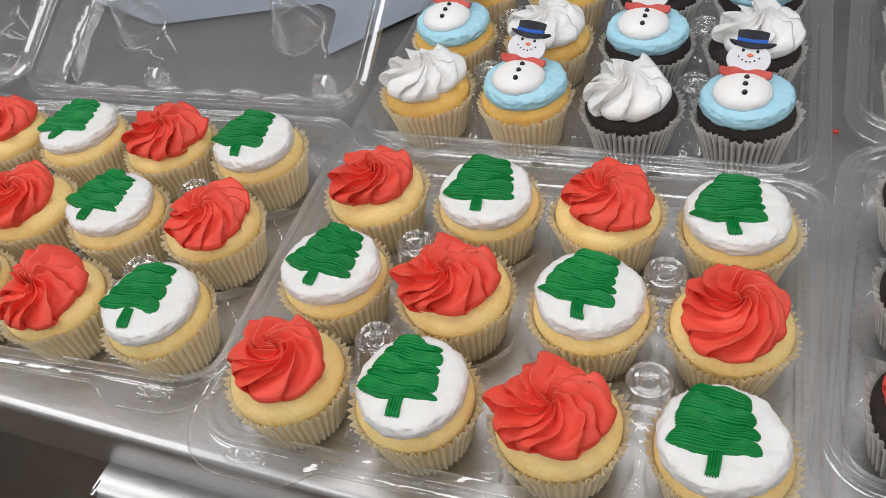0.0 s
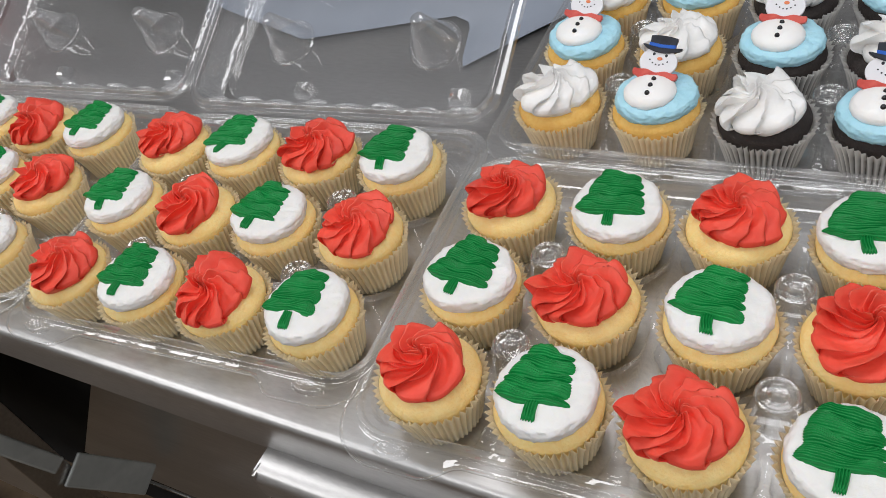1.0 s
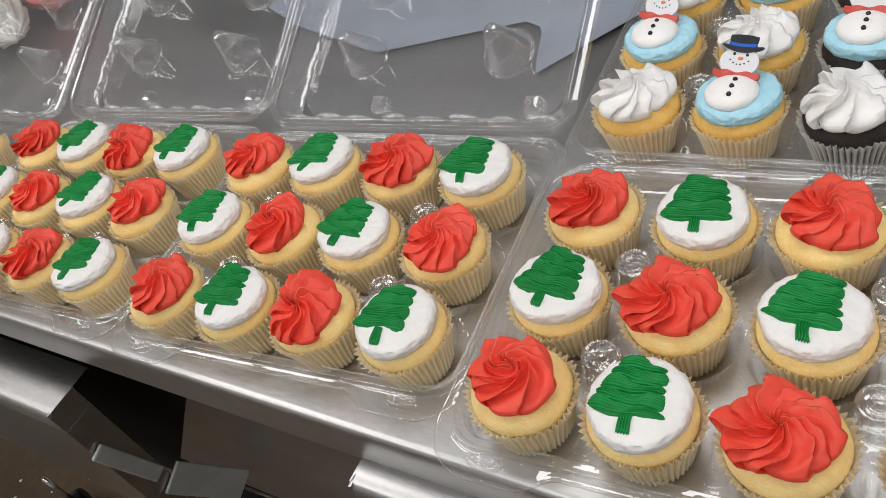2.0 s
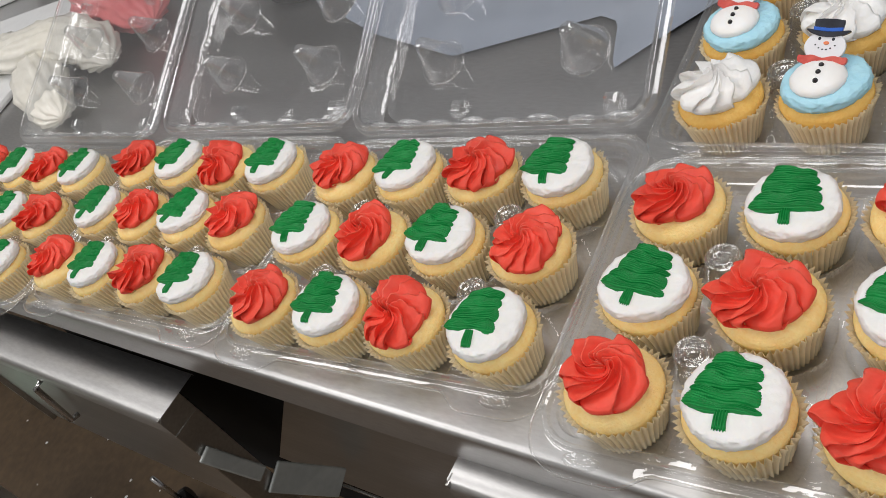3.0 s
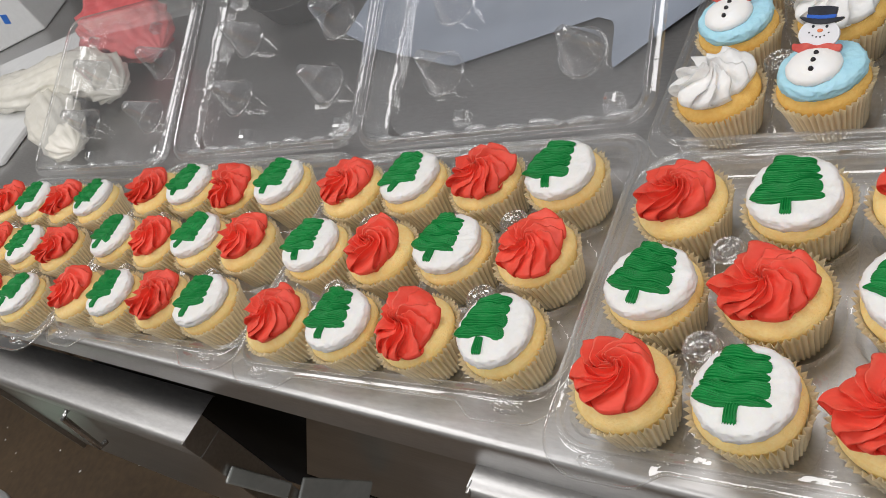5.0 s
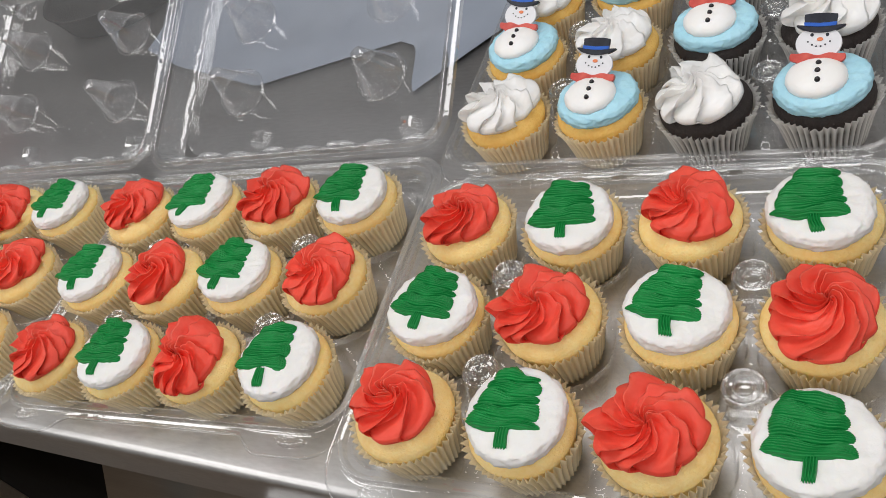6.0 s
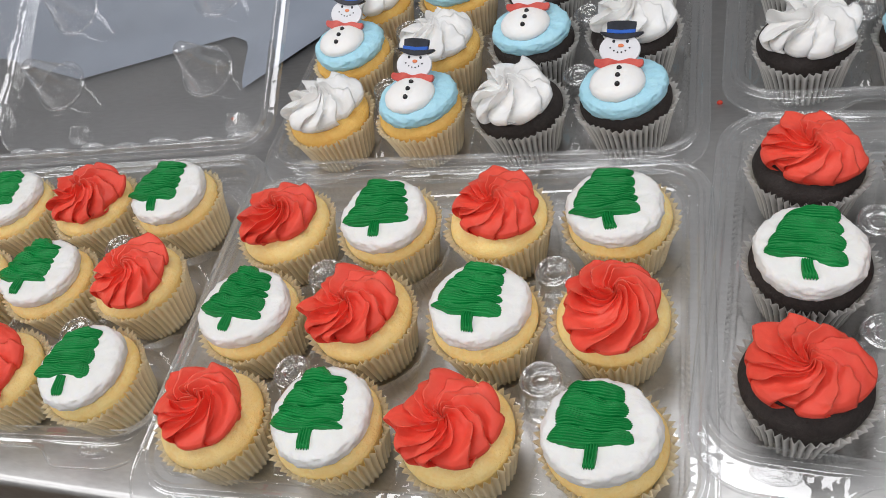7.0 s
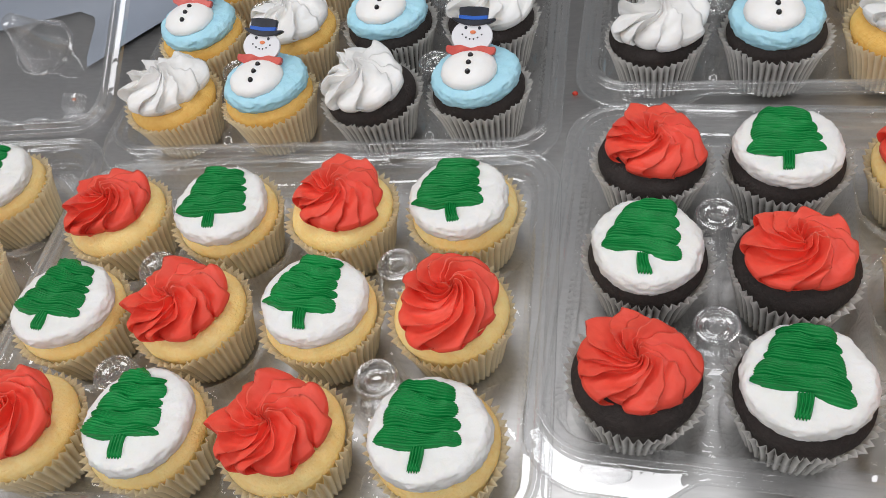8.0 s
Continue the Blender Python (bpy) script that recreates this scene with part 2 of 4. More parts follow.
def lerp_profile(points, s):
    """A point at s, 0 to 1, along a list of (x, y)."""
    f = s * (len(points) - 1)
    k = min(int(f), len(points) - 2)
    u = f - k
    return points[k][0] * (1 - u) + points[k + 1][0] * u, points[k][1] * (1 - u) + points[k + 1][1] * u


def step(x, a, b):
    u = max(0.0, min(1.0, (x - a) / (b - a)))
    return u * u * (3 - 2 * u)


# ---- the room ----
T = 0.9                                   # height of the worktop


def slab(name, size, at, mat, label, category):
    ob = new(name, box_mesh(name, size, mat, 0))
    ob.location = at
    return tagged(ob, label, category, kind="structure")


slab("floor", (7.0, 7.0, 0.1), (-0.6, 0.2, -0.05), FLOOR_MAT, "worn brown kitchen floor, speckled with crumbs", "floor")
slab("ceiling", (7.0, 7.0, 0.1), (-0.6, 0.2, 2.85), CEILING_MAT, "plain white ceiling above the kitchen", "ceiling")
# north wall added out of view, its place and grey set for steel reflections
slab("wall_north", (7.0, 0.1, 2.8), (-0.6, 2.25, 1.4), WALL_MAT, "plain grey wall added to close the kitchen", "wall")
slab("wall_south", (7.0, 0.1, 2.8), (-0.6, -3.35, 1.4), PALE_WALL, "plain pale wall added to close the kitchen", "wall")
# west wall added in a pale tone to brighten reflections on the drawer lip
slab("wall_west", (0.1, 7.0, 2.8), (-4.15, 0.2, 1.4), PALE_WALL, "plain pale wall added to close the kitchen", "wall")
slab("wall_east", (0.1, 7.0, 2.8), (2.95, 0.2, 1.4), WALL_MAT, "plain grey wall added to close the kitchen", "wall")


# ---- the steel worktable ----
EDGE = pose(-0.168, -0.126, 0, 0, 0, -2.5)  # a point on the front edge; x runs along it


def extrude_profile(profile, x0, x1, n=2):
    def fn(i, j):
        x = x0 + (x1 - x0) * i / (n - 1)
        return Vector((x, profile[j][0], profile[j][1]))
    return sheet(n, len(profile), fn)


def worktable():
    t = thing("worktable", EDGE, "brushed stainless steel worktable with a rolled front edge", "table")
    prof = [(0.03, T - 0.055), (0.004, T - 0.055), (0.0, T - 0.050), (-0.0015, T - 0.012)]
    prof += [(0.0050 - 0.0065 * math.cos(a), T - 0.0065 + 0.0065 * math.sin(a)) for a in np.linspace(0.1, math.pi / 2, 8)] + [(0.012, T)]
    prof += [(0.3, T), (0.86, T), (0.86, T - 0.04)]
    v, f = extrude_profile(prof, -2.1, 1.4, 60)
    part("tabletop", mesh("tabletop", v, f, STEEL), t)
    # shade below the top is painted into the underside's colour
    part("underside", box_mesh("underside", (3.4, 0.78, 0.02), DARK, 0), t, "underside with its shade painted near-black", pose(-0.35, 0.45, T - 0.05))
    # added sheet that paints the black shade in the gap behind the drawer
    part("shade_sheet", box_mesh("shade_sheet", (2.3, 0.01, 0.56), DARK, 0), t, "near-black sheet added as shade in the gap", pose(0.10, 0.073, T - 0.34))
    for x in (-2.0, 1.3):
        for y in (0.06, 0.8):
            v, f = tube([(x, y, 0.0), (x, y, 0.02), (x, y, T - 0.06)], [0.024, 0.02, 0.02], 16)
            part("leg", mesh("leg", v, f, STEEL_PANEL), t)
    return t


worktable()


def drawer(x0, x1, z, out, depth, label):
    """A sheet-steel drawer under the worktop: a folded lip on its front, side panels and a face."""
    d = thing("drawer", EDGE, label, "drawer", "drawers under the worktable")
    lip = [(-out + 0.006, z - 0.034), (-out, z - 0.030), (-out, z - 0.006), (-out + 0.005, z), (0.012, z), (0.012, z - 0.003)]
    v, f = extrude_profile(lip, x0, x1, 12)
    part("front_lip", mesh("front_lip", v, f, STEEL), d, "bright folded steel lip")
    part("face", box_mesh("face", (x1 - x0 - 0.004, 0.004, depth), STEEL_PANEL, 0.001), d, "", pose((x0 + x1) / 2, -out + 0.010, z - 0.030 - depth / 2))
    for x in (x0 + 0.002, x1 - 0.002):
        part("side_panel", box_mesh("side_panel", (0.003, out - 0.012, depth), STEEL_PANEL, 0.001), d, "", pose(x, -out / 2 - 0.006, z - 0.032 - depth / 2))
        part("end_cap", box_mesh("end_cap", (0.003, out - 0.012, 0.032), STEEL_PANEL, 0.001), d, "", pose(x, -out / 2 - 0.006, z - 0.016))
    return d


def plate_xz(name, corners, y, thick, mat):
    """An upright plate facing the front, from its corners (x, z)."""
    n = len(corners)
    verts = [Vector((x, y + d, z)) for d in (0.0, thick) for x, z in corners]
    faces = [tuple(range(n)), tuple(range(2 * n - 1, n - 1, -1))] + [(i, n + i, n + (i + 1) % n, (i + 1) % n) for i in range(n)]
    return mesh(name, verts, faces, mat, False)


def gusset():
    t = thing("steel_panel", EDGE, "dull steel panel slanting back under the worktop", "panel")
    # slant cut on the left leaves the painted shade sheet in sight
    part("panel", plate_xz("panel", [(-0.70, 0.40), (0.2, 0.40), (0.2, 0.843), (-0.33, 0.843)], 0.062, 0.004, STEEL_PANEL), t)
    v, f = tube([(-0.47, 0.034, 0.497), (-0.40, 0.036, 0.494), (-0.30, 0.040, 0.490)], 0.0022, 8)
    part("rod", mesh("rod", v, f, CHROME), t, "thin bright rod")
    return t


gusset()


def slide_rail(y, z, tilt, wide, long, label):
    t = thing("slide_rail", EDGE @ pose(-0.4745, y, z, tilt, 0, 0), label, "rail")
    part("rail", box_mesh("rail", (0.005, wide, long), ZINC, 0.0023), t)
    return t


slide_rail(-0.034, 0.681, 15, 0.020, 0.10, "pale rounded steel slide rail on the drawer side")
slide_rail(0.0105, 0.556, 24, 0.040, 0.13, "wide pale steel slide plate behind the drawer side")
pulled = drawer(-1.10, -0.478, 0.804, 0.050, 0.25, "brushed steel drawer pulled out under the worktop")
v, f = tube([(-0.808, -0.046, 0.756), (-0.809, -0.058, 0.752), (-0.835, -0.058, 0.698), (-0.858, -0.058, 0.648), (-0.859, -0.046, 0.644)], 0.0045, 12)
part("handle", mesh("handle", v, f, CHROME), pulled, "short round chrome handle")
drawer(-0.080, 0.9, 0.852, 0.024, 0.12, "brushed steel drawer with a bright lip under the worktop")


# ---- clear clamshell trays ----
PX, PY = 0.0775, 0.0765                   # spacing of the cupcakes in a tray
HX, Y0, Y1 = 0.170, -0.1185, 0.143        # outline of a tray round the middle of its cupcakes
RIM = 0.020                               # height of the rim above the worktop


def outline(hx, y0, y1, r, per=10, side=14, tab=0.0):
    """A rounded rectangle as a closed line, counterclockwise, with tongues at its two front corners."""
    pts = []
    corners = [(hx - r, y0 + r, -90), (hx - r, y1 - r, 0), (-hx + r, y1 - r, 90), (-hx + r, y0 + r, 180)]
    for k, (cx, cy, a0) in enumerate(corners):
        for i in range(per + 1):
            a = math.radians(a0 + 90 * i / per)
            pts.append((cx + r * math.cos(a), cy + r * math.sin(a)))
        nx, ny, na = corners[(k + 1) % 4]
        a = math.radians(na)
        q, p = (nx + r * math.cos(a), ny + r * math.sin(a)), pts[-1]
        count = 60 if k == 3 else side
        for i in range(1, count):
            pts.append((p[0] + (q[0] - p[0]) * i / count, p[1] + (q[1] - p[1]) * i / count))
    if tab:
        mid = (y0 + y1) / 2
        pts = [(x, y - tab * step(abs(x), hx - 0.088, hx - 0.066) * step(mid - y, 0.04, mid - y0 - 0.01)) for x, y in pts]
    return pts


def inset(pts, d):
    n, out = len(pts), []
    for i, (x, y) in enumerate(pts):
        ax, ay = pts[i - 1]
        bx, by = pts[(i + 1) % n]
        tx, ty = bx - ax, by - ay
        k = math.hypot(tx, ty) or 1
        out.append((x - ty / k * d, y + tx / k * d))
    return out


def ring_mesh(name, loops, mat):
    """loops: closed lines of equal length, each with its height."""
    n = len(loops[0][0])
    verts = [Vector((x, y, z)) for pts, z in loops for x, y in pts]
    faces = [(j * n + i, j * n + (i + 1) % n, (j + 1) * n + (i + 1) % n, (j + 1) * n + i) for j in range(len(loops) - 1) for i in range(n)]
    return mesh(name, verts, faces, mat)


def tight(loops, t=0.2):
    """Holds each bend of a moulded profile close to its corner."""
    out = [loops[0]]
    for (p, pz), (q, qz) in zip(loops, loops[1:]):
        for u in (t, 1 - t):
            out.append(([(a[0] + (b[0] - a[0]) * u, a[1] + (b[1] - a[1]) * u) for a, b in zip(p, q)], pz + (qz - pz) * u))
        out.append((q, qz))
    return out


def tight_profile(points, t=0.22):
    out = [points[0]]
    for (a, b), (c, d) in zip(points, points[1:]):
        out += [(a + (c - a) * t, b + (d - b) * t), (c + (a - c) * t, d + (b - d) * t), (c, d)]
    return out


def rounded_sd(x, y, hx, y0, y1, r):
    cx, cy = abs(x) - (hx - r), abs(y - (y0 + y1) / 2) - ((y1 - y0) / 2 - r)
    return math.hypot(max(cx, 0), max(cy, 0)) + min(max(cx, cy), 0) - r


def floor_mesh(name, hx, y0, y1, r, cell, height, mat):
    """A moulded sheet over a rounded rectangle; its edge follows the outline."""
    nx, ny = int(2 * hx / cell) + 2, int((y1 - y0) / cell) + 2
    index, verts, faces = {}, [], []
    mid = (y0 + y1) / 2

    def vert(i, j):
        if (i, j) not in index:
            x, y = -hx + 2 * hx * i / (nx - 1), y0 + (y1 - y0) * j / (ny - 1)
            d = rounded_sd(x, y, hx, y0, y1, r)
            if d > 0:
                cx, cy = max(abs(x) - (hx - r), 1e-9), max(abs(y - mid) - ((y1 - y0) / 2 - r), 1e-9)
                k = math.hypot(cx, cy)
                x = math.copysign(hx - r + r * cx / k, x)
                y = mid + math.copysign((y1 - y0) / 2 - r + r * cy / k, y - mid)
            index[i, j] = len(verts)
            verts.append(Vector((x, y, height(x, y))))
        return index[i, j]

    for j in range(ny - 1):
        for i in range(nx - 1):
            x, y = -hx + 2 * hx * (i + 0.5) / (nx - 1), y0 + (y1 - y0) * (j + 0.5) / (ny - 1)
            if rounded_sd(x, y, hx, y0, y1, r) < cell * 0.3:
                faces.append((vert(i, j), vert(i + 1, j), vert(i + 1, j + 1), vert(i, j + 1)))
    return mesh(name, verts, faces, mat)


CUPS = [((c - 1.5) * PX, (1 - r) * PY) for r in range(3) for c in range(4)]


def tray_height(x, y):
    d = min(math.hypot(x - cx, y - cy) for cx, cy in CUPS)
    web = 0.0140 + 0.0005 * math.sin(y * 2 * math.pi / 0.011) * step(0.012 - abs(abs(x) - PX), 0, 0.006)
    web += 0.0045 * (1 - step(abs(x), 0.0015, 0.0045)) * step(0.118 - abs(y), 0, 0.02)
    wall = rounded_sd(x, y, HX - 0.019, Y0 + 0.019, Y1 - 0.019, 0.028)
    web = web * step(-wall, 0.004, 0.012) + 0.006 * (1 - step(-wall, 0.004, 0.012))
    return 0.0015 + (web - 0.0015) * step(d, 0.0335, 0.0375)


def tray_meshes():
    base = outline(HX, Y0, Y1, 0.034)
    tabbed = outline(HX, Y0, Y1, 0.034, tab=0.013)
    a = [(inset(base, 0.0190), 0.006), (inset(base, 0.0181), 0.0110), (inset(base, 0.0160), 0.0116), (inset(base, 0.0150), 0.0168), (inset(base, 0.0140), RIM - 0.002), (inset(base, 0.0128), RIM)]
    b = [(inset(base, 0.0128), RIM), (inset(base, 0.0085), RIM), (inset(base, 0.0072), RIM + 0.0035), (inset(base, 0.0048), RIM + 0.004), (inset(base, 0.0036), RIM + 0.0005),
         (inset(tabbed, 0.0010), RIM), (inset(tabbed, 0.0), RIM), (inset(tabbed, -0.0005), RIM + 0.0010), (inset(tabbed, -0.0014), RIM + 0.0012), (inset(tabbed, -0.0021), RIM + 0.0004), (inset(tabbed, -0.0020), RIM - 0.0008), (inset(tabbed, -0.0012), RIM - 0.0014)]
    stud = [(0.0172, 0.0100), (0.0158, 0.0118), (0.0126, 0.0290), (0.0125, 0.0312), (0.0117, 0.0327), (0.0106, 0.0330), (0.0096, 0.0324), (0.0090, 0.0306), (0.0068, 0.0298), (0.0062, 0.0311), (0.0051, 0.0315), (0.0041, 0.0308), (0.0035, 0.0294), (0.0012, 0.0292)]
    v, f = revolve(tight_profile(stud), 40)
    for r, z, thick in ((0.0109, 0.0331, 0.0012), (0.0056, 0.0316, 0.0009)):
        ring = [(r * math.cos(2 * math.pi * i / 40), r * math.sin(2 * math.pi * i / 40), z) for i in range(41)]
        rv, rf = tube(ring, thick, 8, False)
        f = f + [tuple(len(v) + q for q in face) for face in rf]
        v = v + rv
    latch = [(0.0130, 0.0), (0.0122, 0.0025), (0.0100, 0.0040), (0.0075, 0.0040), (0.0060, 0.0022), (0.003, 0.0020)]
    lv, lf = revolve(latch, 28)
    lv = [Vector((p.x, p.y * 0.42, p.z)) for p in lv]
    hinge = [(HX * 1.8 * (k / 12 - 0.5), Y1 - 0.002, RIM + 0.0005) for k in range(13)]
    hv, hf = tube(hinge, 0.0016, 8)
    return dict(floor=floor_mesh("base", HX - 0.019, Y0 + 0.019, Y1 - 0.019, 0.028, 0.0022, tray_height, PLASTIC), wall=ring_mesh("side_wall", tight(a), PLASTIC_RIM), rim=ring_mesh("rim", tight(b), PLASTIC_RIM),
                stud=mesh("stud", v, f, PLASTIC_STUD), latch=mesh("latch", lv, lf, PLASTIC), hinge=mesh("hinge", hv, hf, PLASTIC), bar=box_mesh("hinge_bar", (0.033, 0.0042, 0.0034), PLASTIC, 0.0015))


TRAY = tray_meshes()


def tray(x, y, turn, label):
    t = thing("cupcake_tray", pose(x, y, T + 0.0008, 0, 0, turn), label, "tray", "clear cupcake trays")
    part("base", TRAY["floor"], t)
    part("side_wall", TRAY["wall"], t)
    part("rim", TRAY["rim"], t)
    part("hinge", TRAY["hinge"], t)
    for k in range(7):
        part("hinge_bar", TRAY["bar"], t, "", pose((k - 3) * 0.040, Y1 - 0.0075, RIM + 0.0030))
    for sx in (-1, 1):
        part("latch", TRAY["latch"], t, "", pose(sx * 0.128, Y0 - 0.002, RIM - 0.0005))
        for sy in (-1, 1):
            part("stud", TRAY["stud"], t, "", pose(sx * PX, sy * PY / 2, 0))
    return t


# ---- open lids, hinged at the back of the trays ----
LID_D, LID_L = 0.024, 0.262               # depth of a lid, and its length from the hinge
PEGS = [(sx * 0.080, ly) for sx in (-1, 1) for ly in (0.088, 0.168)]


def lid_height(x, y):
    z = -LID_D + 0.0003 * math.sin(x * 90) * math.sin(y * 70)
    for px, py in PEGS:
        d = math.hypot(x - px, y - py)
        z += 0.0004 * step(0.031 - d, 0, 0.004) * step(d, 0.02, 0.024)
    return z


def lid_meshes():
    hx, y0, y1 = HX - 0.004, 0.0, LID_L
    base = outline(hx, y0, y1, 0.030, tab=0.0)
    n = len(base)

    def crimp(pts, amp):
        return [(x + amp * math.sin(i * 1.9), y + amp * math.cos(i * 2.3)) for i, (x, y) in enumerate(pts)]
    rim = [(inset(base, -0.001), -0.004), (inset(base, 0.0), 0.0), (inset(base, 0.004), 0.001), (inset(base, 0.0065), 0.0045), (inset(base, 0.0095), 0.004), (inset(base, 0.011), 0.0)]
    wall = [(inset(base, 0.011), 0.0), (crimp(inset(base, 0.0135), 0.0012), -0.007), (crimp(inset(base, 0.0150), 0.0022), -0.014), (inset(base, 0.0190), -0.021), (inset(base, 0.0230), -LID_D)]
    peg = [(0.0262, -0.0004), (0.0262, 0.0008), (0.0252, 0.0018), (0.0240, 0.0018), (0.0232, 0.0008), (0.0228, 0.0020), (0.0205, 0.0080), (0.0130, 0.0270), (0.0078, 0.0410), (0.0066, 0.0438), (0.0050, 0.0452), (0.0028, 0.0456)]
    v, f = revolve(tight_profile(peg), 44)
    nub = [(0.011, 0.0), (0.0095, 0.008), (0.008, 0.011), (0.004, 0.012)]
    nv, nf = revolve(nub, 4)
    return dict(knuckle=blob("knuckle", 0.015, 0.0045, 0.006, PLASTIC_CRIMP, 3, 20), rim=ring_mesh("rim", tight(rim), PLASTIC_RIM), wall=ring_mesh("side_wall", wall, PLASTIC_CRIMP), peg=mesh("peg", v, f, PLASTIC_PEG), nub=mesh("corner_block", nv, nf, PLASTIC_PEG, False),
                floor=floor_mesh("top_panel", hx - 0.023, y0 + 0.023, y1 - 0.023, 0.026, 0.004, lid_height, PLASTIC_LID))


LID = lid_meshes()


def lid(x, y, turn, lean, roll=0.0):
    m = pose(x, y, T, 0, 0, turn) @ pose(0, Y1 + 0.003, RIM + 0.0065, lean, roll, 0)
    t = thing("tray_lid", m, "clear moulded plastic lid lying open behind its tray", "lid", "open tray lids")
    part("rim", LID["rim"], t)
    part("side_wall", LID["wall"], t)
    part("top_panel", LID["floor"], t)
    for k in range(8):
        part("knuckle", LID["knuckle"], t, "", pose((k - 3.5) * 0.038, 0.0135 + 0.002 * (k % 2), -0.010, 0, 12 * (k % 3 - 1), 0))
    for px, py in PEGS:
        part("peg", LID["peg"], t, "", pose(px, py, -LID_D))
    for k, px in enumerate((-0.118, -0.045, 0.045, 0.118)):
        part("corner_block", LID["nub"], t, "", pose(px, 0.034 if k % 2 else 0.226, -LID_D, 0, 0, 45))
    return t


# ---- cupcakes ----
LINER_H, LINER_R0, LINER_R1 = 0.0368, 0.0254, 0.0346


def liner_mesh(seed, mat):
    """Pleated baking cup: sharp folds that open towards a toothed, flaring rim."""
    rng = random.Random(seed)
    pleats, per, rows = 46, 6, 9
    n = pleats * per
    tops = [rng.uniform(-0.0014, 0.0010) for _ in range(pleats)]
    deep = [rng.uniform(0.7, 1.25) for _ in range(pleats)]
    wave = [0.0, 0.30, 0.72, 1.0, 0.66, 0.26]
    ph = rng.uniform(0, 6)

    def fn(i, j):
        h = j / (rows - 1)
        k, w = i // per, wave[i % per] - 0.5
        amp = (0.0014 + 0.0014 * h + 0.0014 * h ** 5) * deep[k]
        a = 2 * math.pi * (i + 0.9 * noise.noise(Vector((i * 0.11, h * 1.4, seed)))) / n
        r = LINER_R0 + (LINER_R1 - LINER_R0) * (0.86 * h + 0.14 * h ** 6) + amp * w + 0.0007 * h * math.sin(2 * a + ph) + 0.0006 * h ** 4 * math.sin(5 * a + 2 * ph)
        z = h * LINER_H + (tops[k] + 0.0011 * w) * h ** 4 + 0.0007 * h * math.sin(3 * a + ph)
        return Vector((r * math.cos(a), r * math.sin(a), z))
    v, f = sheet(n, rows, fn, True)
    v.append(Vector((0, 0, 0.0004)))
    f += [(i, len(v) - 1, (i + 1) % n) for i in range(n)]
    me = mesh("liner", v, f, mat)
    touch = me.attributes.new("touch", "FLOAT", "POINT")
    for q in range(n * rows):
        touch.data[q].value = (1 - wave[q % n % per]) * (1 - step(q // n / (rows - 1), 0.80, 0.97))
    return me


ICE = 0.0040                              # lift of the icing on the domed cake


def cake_mesh(seed, mat):
    prof = [(0.0225, 0.002), (0.0240, 0.006), (0.0275, 0.020), (0.0302, 0.030), (0.0318, 0.0342), (0.0321, 0.0366), (0.0312, 0.0392), (0.0288, 0.0420), (0.0245, 0.0450), (0.0160, 0.0478), (0.0060, 0.0490)]
    v, f = revolve(prof, 56, 0.009, seed)
    return mesh("cake", v, f, mat)


def disc_mesh(name, seed, mat, r=0.0300):
    """A spread round of icing with a soft, uneven edge."""
    prof = [(z[0] * r, z[1] + ICE) for z in ((0.86, 0.0375), (0.95, 0.0390), (0.99, 0.0410), (1.0, 0.0432), (0.985, 0.0457), (0.94, 0.0477), (0.85, 0.0488), (0.6, 0.0494), (0.3, 0.0497), (0.1, 0.0497))]
    v, f = revolve(tight_profile(prof, 0.33), 120, 0.014, seed)
    out = []
    for p in v:
        a = math.atan2(p.y, p.x)
        k = 1 + 0.034 * noise.noise(Vector((5 * math.cos(a), 5 * math.sin(a), p.z * 420 + seed))) + 0.022 * noise.noise(Vector((14 * math.cos(a), 14 * math.sin(a), p.z * 900 + seed))) + 0.011 * noise.noise(Vector((8 * math.cos(a), 8 * math.sin(a), p.z * 1900 + seed))) + 0.016 * math.sin(2 * a + seed) + 0.012 * math.sin(3 * a + 2.1 * seed) + 0.006 * math.sin(7 * a + seed)
        out.append(Vector((p.x * k, p.y * k, p.z + 0.0005 * noise.noise(p * 180) + 0.0003 * noise.noise(Vector((p.x * 160, p.y * 700, seed))))))
    return mesh(name, out, f, mat)


